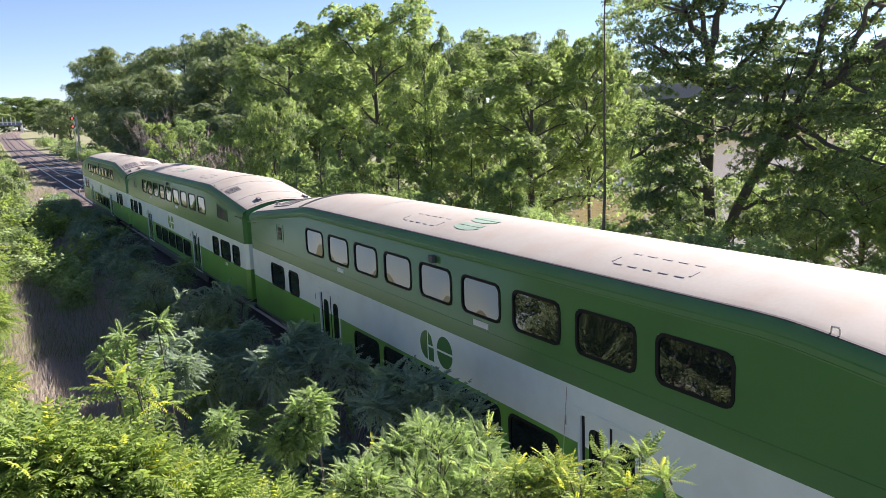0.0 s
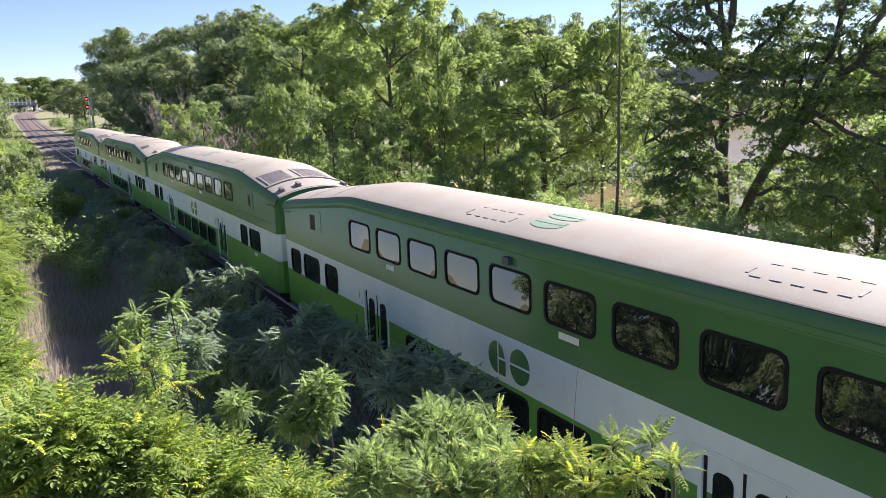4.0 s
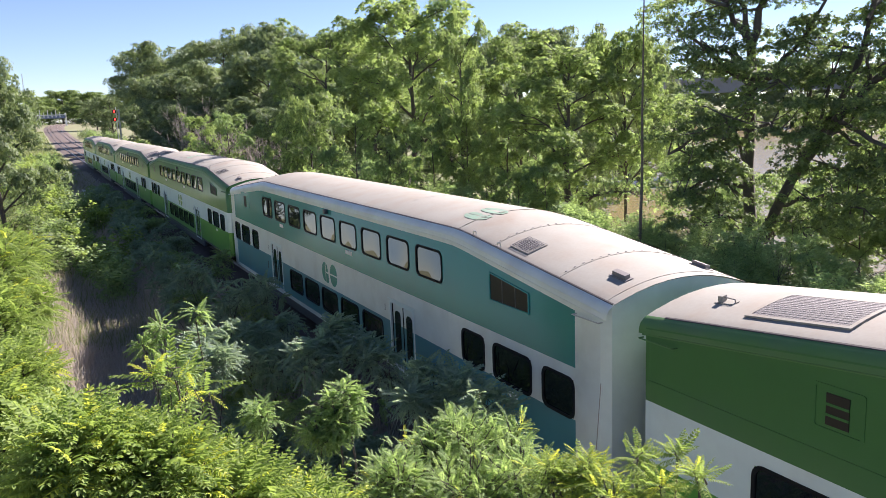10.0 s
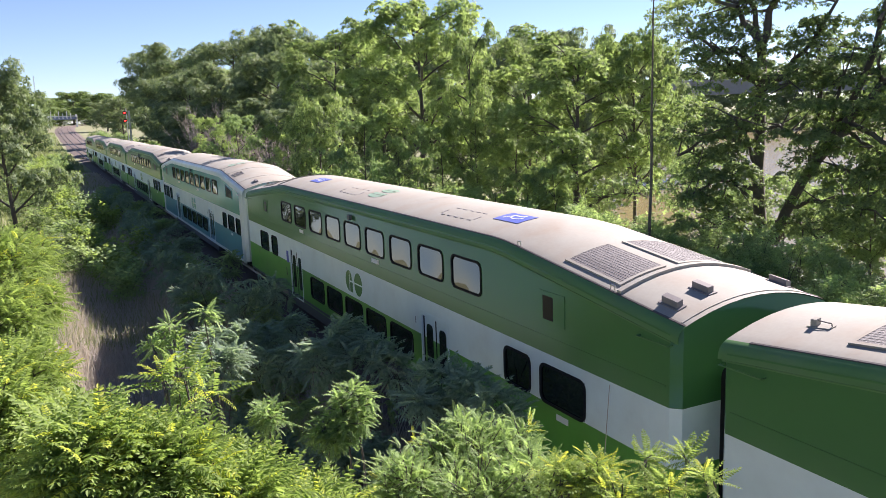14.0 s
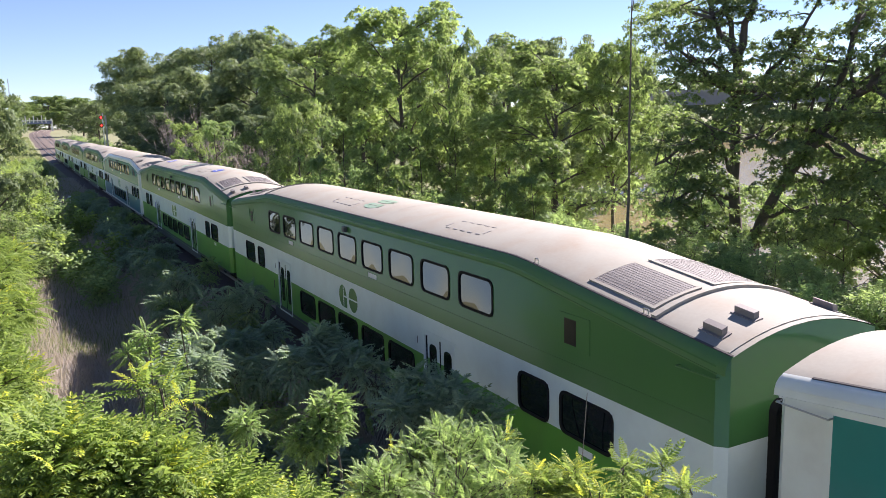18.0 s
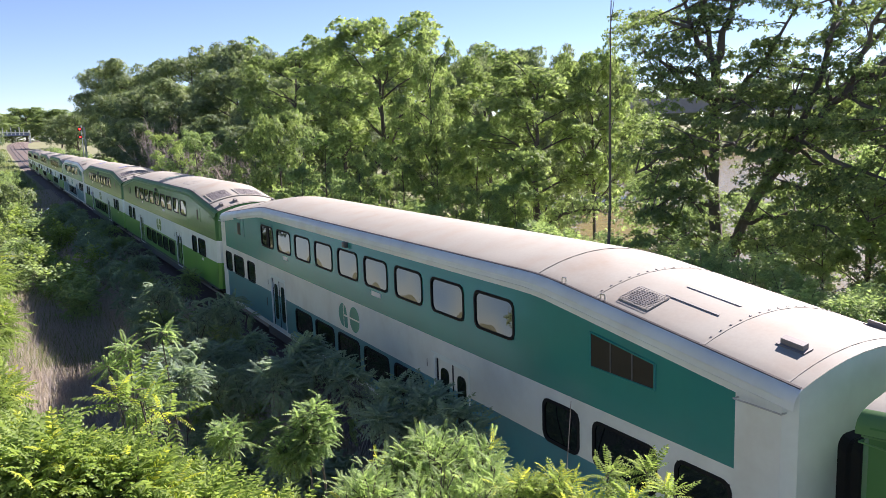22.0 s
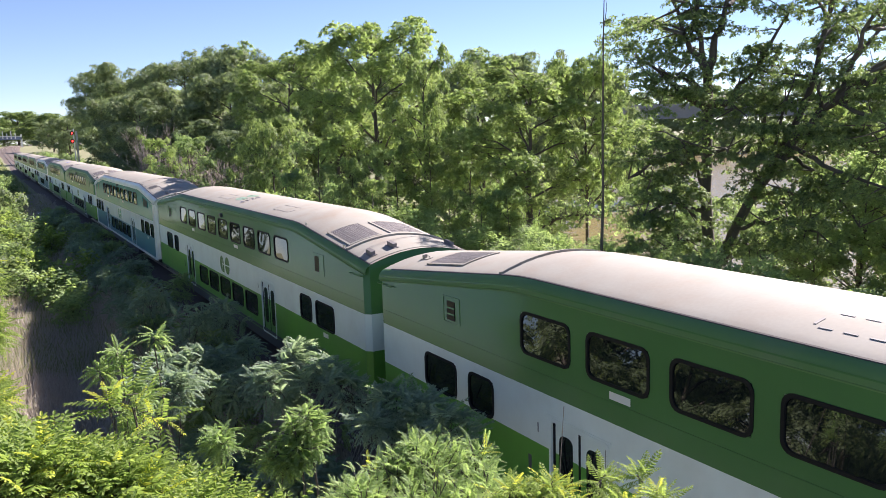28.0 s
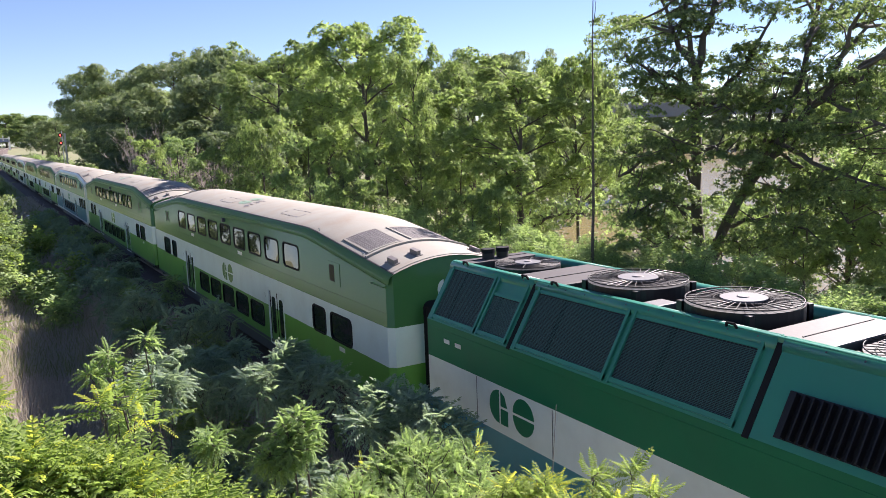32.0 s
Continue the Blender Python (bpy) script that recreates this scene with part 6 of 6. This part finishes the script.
CENTRE = [ (-6.03, 5.20, 4.08, 0.38), (-6.30, 5.35, 4.11, 0.25), (-5.76, 5.09, 4.17, 0.25), (-6.32, 4.69, 4.02, 0.40), (-6.76, 4.97, 4.15, 0.28), (-6.02, 5.40, 4.26, 0.18), (-5.96, 4.56, 4.16, 0.30) ]
RIGHT = [ (-5.84, 3.94, 4.39, 0.25), (-5.55, 3.78, 4.52, 0.12), (-5.36, 3.62, 4.54, 0.08), (-6.02, 4.06, 4.38, 0.22), (-5.85, 3.64, 4.37, 0.25), (-5.49, 3.30, 4.57, 0.10), (-5.62, 3.50, 4.45, 0.15) ]
SUMAC_A = [ (-3.40, 15.88, 1.83, 0.55), (-4.16, 15.52, 1.68, 0.50), (-3.16, 15.18, 1.66, 0.50), (-3.47, 15.99, 2.13, 0.30), (-2.93, 14.51, 1.62, 0.40) ]
SUMAC_B = [ (-4.19, 19.16, 1.20, 0.50), (-4.84, 19.33, 1.26, 0.50), (-3.48, 19.56, 1.35, 0.35), (-4.96, 17.72, 1.15, 0.40), (-4.35, 17.56, 1.09, 0.45) ]
SUMAC_C = [ (-5.74, 16.93, 1.52, 0.40), (-5.71, 19.03, 1.49, 0.35), (-6.29, 17.07, 1.70, 0.30) ]
SUMAC_D = [ (-2.97, 23.71, 1.46, 0.60), (-3.80, 23.88, 1.37, 0.60), (-4.25, 29.08, 1.03, 0.60) ]
SUMAC_E = [ (-3.08, 11.85, 2.04, 0.45), (-2.89, 11.18, 2.11, 0.35), (-3.00, 10.06, 2.21, 0.35), (-3.68, 11.51, 1.97, 0.30) ]
LEAFY, PALE, SHADE = [L_BRIGHT, L_YOUNG], [L_MINT, L_YOUNG], [L_SUMAC, L_YOUNG]
spray_shrub("locust_tree", [(x, y, z - (0.0 if y < 3.7 else 0.17 if x < -8.2 else 0.07), r * (0.8 if y > 3.7 and x < -8.2 else 1.0)) for x, y, z, r in NEAR_LEFT], 34, 9, FROND_LOCUST, 0.23, LEAFY, "bright yellow-green locust tree top with feathery leaves", 1, (-8.6, 4.2), young=0.2, fill=700)
spray_shrub("locust_tree", [(x - 0.12, y, z - 0.12, r * 0.9) for x, y, z, r in LEFT_COL], 40, 9, FROND_LOCUST, 0.23, LEAFY, "bright feathery locust tree on the slope", 2, (-9.4, 6.6), young=0.08, fill=700, shrink=0.62)
spray_shrub("sumac_shrub", [(x - 0.17, y, z, r * 0.6) for x, y, z, r in SHOOT], 5, 7, FROND_SUMAC, 0.17, PALE, "tall soft green sumac shoot", 3, (-7.7, 8.8), stem=0.014)
spray_shrub("locust_shoot", SPRIG, 1, 5, FROND_LOCUST, 0.22, LEAFY, "slender young locust shoot with yellowish tips", 4, (-8.25, 4.3), stem=0.010, young=0.7, lift=1.2)
spray_shrub("sumac_shrub", CENTRE_SMALL, 20, 8, FROND_SUMAC, 0.15, PALE, "soft green sumac in half shade", 5, (-6.8, 7.0), fill=120, shrink=0.7)
spray_shrub("locust_tree", CENTRE, 50, 9, FROND_FINE, 0.16, PALE, "light green feathery locust crown beside the train", 6, (-6.2, 5.1), young=0.05, fill=800, shrink=0.78)
spray_shrub("locust_tree", RIGHT, 11, 8, FROND_LOCUST, 0.18, LEAFY, "loose locust sprays with yellow-green tips", 7, (-5.7, 3.8), young=0.35, fill=80)
for i, lobes in enumerate((SUMAC_A, SUMAC_B, SUMAC_C, SUMAC_D, SUMAC_E)):
    spray_shrub("sumac_shrub", lobes, 15, 10, FROND_SUMAC, 0.32, SHADE, "shaded sumac shrub beside the track", 20 + i, fill=70, rosette=True, shrink=0.8, lift=0.9)

# low thicket and weeds down the slope
rs = np.random.RandomState(21)
for i in range(58):
    y = 9 + 75 * (i / 58) ** 1.25
    x = (-3.4 if y < 22 else -2.75) - 1.7 * rs.rand()
    g = float(ground_z(x, y))
    h = rs.uniform(0.6, 1.2)
    lob = [(x + rs.normal(0, 0.5), y + rs.normal(0, 0.6), g + h * rs.uniform(0.5, 0.95), rs.uniform(0.35, 0.6)) for _ in range(4)]
    spray_shrub("weed_thicket", lob, 7, 9, FROND_SUMAC, 0.31, SHADE if i % 4 else [L_VINE, L_YOUNG], "low shaded thicket on the embankment", 200 + i, (x, y), stem=0.015, group="thickets on the embankment", fill=60, rosette=True, shrink=0.7, lift=1.0)
# bushes on the far side of the line and on the hillside
for i in range(30):
    y = 3 + 1.9 * i
    x = 6.5 + 5.0 * rs.rand() + 0.02 * y
    g = float(ground_z(x, y))
    lob = [(x + rs.normal(0, 1.1), y + rs.normal(0, 0.9), g + (rs.uniform(0.7, 2.3) if y < 24 else rs.uniform(1.0, 2.5)), rs.uniform(0.5, 0.9)) for _ in range(6)]
    shrub("vine_bush", lob, 1900 if y < 26 else 620, FROND_LOW, 0.19 if y < 26 else 0.36, L_VINE, "dense green vine-covered bush beyond the train", 300 + i, (x, y), group="bushes beyond the train")
for i in range(15):
    y = 5.5 + 1.35 * i
    x = 8.6 + 1.4 * rs.rand()
    g = float(ground_z(x, y))
    lob = [(x + rs.normal(0, 0.6), y + rs.normal(0, 0.6), g + rs.uniform(1.5, 2.7), rs.uniform(0.5, 0.8)) for _ in range(6)]
    shrub("vine_bush", lob, 1500, FROND_LOW, 0.19, L_VINE, "dense green vine-covered bush beyond the train", 350 + i, (x, y), group="bushes beyond the train")
for i in range(26):
    y = 40 + 5.2 * i + rs.uniform(-2, 2)
    x = -5.5 - 1.2 * rs.rand() * (1 + i * 0.35)
    g = float(ground_z(x, y))
    lob = [(x + rs.normal(0, 0.9), y + rs.normal(0, 1.2), g + rs.uniform(0.3, 1.3), rs.uniform(0.6, 1.1)) for _ in range(4)]
    shrub("hillside_bush", lob, 330, FROND_LOW, 0.55, L_VINE if i % 3 == 0 else L_BRIGHT, "low sunlit bush on the grassy hillside", 400 + i, (x, y), group="bushes on the hillside")
for i in range(32):
    y = 44 + 3.2 * i + rs.uniform(-2, 2)
    x = -6.8 - 0.06 * (y - 30) * rs.rand() - 1.5 * rs.rand()
    g = float(ground_z(x, y))
    lob = [(x + rs.normal(0, 1.0), y + rs.normal(0, 1.2), g + rs.uniform(0.3, 1.1), rs.uniform(0.6, 1.0)) for _ in range(4)]
    shrub("hillside_bush", lob, 420, FROND_LOW, 0.42, (L_DARK, L_VINE, L_FAR)[i % 3], "olive-green bush on the rough hillside", 700 + i, (x, y), group="bushes on the hillside")
for i in range(22):
    y = 70 + 5.5 * i
    x = (13.5 if y < 165 else 9.5) + 3 * rs.rand()
    g = float(ground_z(x, y))
    lob = [(x + rs.normal(0, 1.0), y + rs.normal(0, 1.5), g + rs.uniform(0.4, 1.6), rs.uniform(0.8, 1.4)) for _ in range(4)]
    shrub("lineside_bush", lob, 260, FROND_LOW, 0.7, L_VINE, "low green bush along the right-of-way", 500 + i, (x, y), group="bushes along the right-of-way")


for i in range(20):
    y = 186 + 9 * i
    x = 9.0 + rs.rand() * (4 + 0.05 * (y - 180)) + float(bend(0, y))
    g = float(ground_z(x, y))
    lob = [(x + rs.normal(0, 1.4), y + rs.normal(0, 2), g + rs.uniform(0.4, 1.8), rs.uniform(1.0, 1.7)) for _ in range(4)]
    shrub("lineside_bush", lob, 220, FROND_LOW, 0.9, L_VINE if i % 2 else L_FAR, "low green bush along the right-of-way", 800 + i, (x, y), group="bushes along the right-of-way")


def grass(n, seed, x0, x1, y0, y1, h):
    rs = np.random.RandomState(seed)
    y = y0 + (y1 - y0) * rs.rand(n) ** 1.6
    x = rs.uniform(x0, x1, n)
    z = ground_z(x, y)
    a = rs.uniform(0, 6.28, n)
    hh = h * rs.uniform(0.5, 1.3, n)
    w = 0.012 + 0.0004 * y
    p = np.stack([x, y, z - 0.05], 1)
    s = np.stack([np.cos(a) * w, np.sin(a) * w, 0 * a], 1)
    tip = p + np.stack([rs.normal(0, 0.3, n) * hh, rs.normal(0, 0.3, n) * hh, hh], 1)
    v = np.stack([p - s, p + s, tip], 1).reshape(-1, 3)
    return v, np.arange(3 * n).reshape(-1, 3)


v, f = grass(120000, 4, -9.5, -2.5, 8, 120, 0.55)
gr = new("grass", mesh_np("grass", v, f, L_GRASS))
tagged(gr, "tall dry grass on the shaded embankment", "grass", kind="stuff")
v, f = grass(40000, 5, -22, -5, 30, 160, 0.6)
gr = new("grass", mesh_np("grass", v, f, L_MEADOW))
tagged(gr, "sunlit grass on the hillside", "grass", kind="stuff")

v, f = grass(60000, 6, -70, -3.2, 90, 420, 0.7)
v2, f2 = grass(25000, 7, 12.5, 24, 62, 300, 0.6)
gr = new("grass", mesh_np("grass", np.concatenate([v, v2]), np.concatenate([f, f2 + len(v)]), L_MEADOW))
tagged(gr, "green meadow grass along the right-of-way", "grass", kind="stuff")


# a dry flower stalk that stands before the train
def weed_stalk(at, tip, seed):
    rs = np.random.RandomState(seed)
    t = thing("dry_weed", at)
    e = np.array(tip) - np.array(at)
    m = curve_path((0, 0, 0), e, 0.008, 0.003, rs, 10, 0, 0.05)
    part("stalk", mesh_np("stalk", *tubes([m], 5), M_TWIG), None, t)
    for k in range(6, 10):
        b = np.array(m[k][:3])
        q = curve_path(b, b + np.array((rs.uniform(-0.12, 0.12), rs.uniform(-0.12, 0.12), rs.uniform(0.06, 0.14))), 0.004, 0.0015, rs, 3)
        part("side_twig", mesh_np("side_twig", *tubes([q], 4), M_TWIG), None, t)
    tagged(t, "thin dry brown weed stalk in front of the train", "weed")


weed_stalk((-5.5, 4.6, float(ground_z(-5.5, 4.6))), (-5.21, 4.59, 4.73), 31)


# ---- signals, bridges, lineside things ----
def signal_mast():
    t = thing("signal_mast", (8.0, 184, -0.3))
    part("mast", cyl(bmesh.new(), (0, 0, 0), (0, 0, 10.0), 0.11, 0.09), M_STEEL, t, "grey signal post")
    part("ladder", boxm(0.35, 0.75, 0.1, 0.14, 0.2, 9.5), M_STEEL, t)
    for z in (9.1, 7.45):
        b = part("signal_head", cyl(bmesh.new(), (-0.35, -0.22, z), (-0.35, -0.06, z), 0.42, 0.42, 20), M_BLACK, t, "round black signal head")
        part("lamp", cyl(bmesh.new(), (-0.35, -0.25, z), (-0.35, -0.21, z), 0.18, 0.18, 20), M_RED, b, "lit red signal lamp")
    tagged(t, "railway signal showing two red lights", "railway signal")


signal_mast()


def overpass():
    t = thing("road_overpass")
    a, b = Vector((186, 250, 0)), Vector((430, 175, 0))
    d = (b - a).normalized()
    n = Vector((-d.y, d.x, 0))
    bm = bmesh.new()

    def slab(w0, w1, z0, z1):
        q = [a + n * w0, b + n * w0, b + n * w1, a + n * w1]
        vs = [[bm.verts.new((p.x, p.y, z)) for p in q] for z in (z0, z1)]
        bm.faces.new(vs[0][::-1])
        bm.faces.new(vs[1])
        for i in range(4):
            bm.faces.new((vs[0][i], vs[0][(i + 1) % 4], vs[1][(i + 1) % 4], vs[1][i]))
    slab(-6, 6, 9.3, 13.6)
    part("deck", bm, M_CONCRETE, t, "grey concrete deck")
    bm = bmesh.new()
    slab(-6.3, -5.9, 13.6, 14.9)
    part("parapet", bm, M_CONCRETE, t)
    for s in (0.03, 0.25, 0.5, 0.75, 0.97):
        p = a + (b - a) * s
        part("pier", boxm(p.x - 1.6, p.x + 1.6, p.y - 3, p.y + 3, -7, 9.4, 0.2), M_CONCRETE, t, "concrete pier")
    tagged(t, "long grey concrete road bridge over the river", "bridge")


overpass()


def far_bridge():
    t = thing("signal_bridge", (2.6, 520, float(rise(520)) - 0.4))
    for x in (-8.8, -6.4, 8.6):
        part("tower", boxm(x - 0.45, x + 0.45, -0.8, 0.8, -1, 7.4, 0.1), M_LABEL, t, "pale steel tower")
    part("girder", boxm(-9.2, 9.0, -0.8, 0.8, 4.4, 6.0, 0.1), M_FAR, t, "blue steel girder")
    for i in range(7):
        x = -7.2 + 2.1 * i
        part("lattice_mast", boxm(x, x + 0.5, -1.2, -0.8, 5.0, 8.0 + 1.3 * (i % 2)), M_LABEL, t, "pale lattice signal mast")
    part("walkway", boxm(-8.6, 8.2, -1.3, -0.8, 6.2, 6.6), M_LABEL, t)
    tagged(t, "distant blue steel signal bridge over the tracks", "bridge")


far_bridge()
t = thing("timber_pole", (-6.6, 362, float(ground_z(-6.6, 362))))
part("pole", cyl(bmesh.new(), (0, 0, -0.5), (0, 0, 8.8), 0.28, 0.2), M_SLEEPER, t)
part("crossarm", boxm(-1.0, 1.0, -0.1, 0.1, 8.0, 8.25, 0.02), M_SLEEPER, t)
tagged(t, "dark weathered timber pole beside the line", "pole")
t = thing("radio_mast", (-8.9, 900, 5.5))
for x, y in ((-0.5, -0.3), (0.5, -0.3), (0, 0.55)):
    part("leg", cyl(bmesh.new(), (x * 1.6, y * 1.6, 0), (x * 0.4, y * 0.4, 50), 0.16, 0.10, 6), M_STEEL, t)
for i in range(16):
    part("brace", cyl(bmesh.new(), (-0.7, -0.3, 1 + 3 * i), (0.6, 0.2, 3.6 + 3 * i), 0.09, 0.09, 5), M_STEEL, t)
part("cabin", boxm(-5, 3, -3, 3, 0, 17.5, 0.2), M_LABEL, t, "pale equipment building at the foot")
tagged(t, "tall thin lattice radio mast on the skyline", "radio mast")

t = thing("trackside_cabinet", (-4.3, 82, float(ground_z(-4.3, 82))))
part("body", boxm(-0.55, 0.55, -0.5, 0.5, 0, 0.85, 0.02), M_STEEL, t, "grey metal cabinet body")
part("lid", boxm(-0.65, 0.65, -0.6, 0.6, 0.85, 0.95, 0.02), M_LABEL, t, "pale overhanging lid")
tagged(t, "pale grey trackside equipment cabinet in the grass", "cabinet")
t = thing("pipe_barrier", (-5.4, 80, float(ground_z(-5.4, 80))))
for x in (-0.5, 0.5):
    part("post", cyl(bmesh.new(), (x, 0, -0.2), (x, 0, 1.1), 0.03), M_LABEL, t)
for z in (0.6, 1.05):
    part("rail", cyl(bmesh.new(), (-0.5, 0, z), (0.5, 0, z), 0.025), M_LABEL, t)
tagged(t, "small white pipe barrier beside the cabinet", "barrier")


# ---- movement ----
def motions():
    for k, ob in enumerate(train + [loco]):
        walk(ob, [(t, pose(0, s - PITCH * k, 0)) for t, s in ADVANCE])


motions()
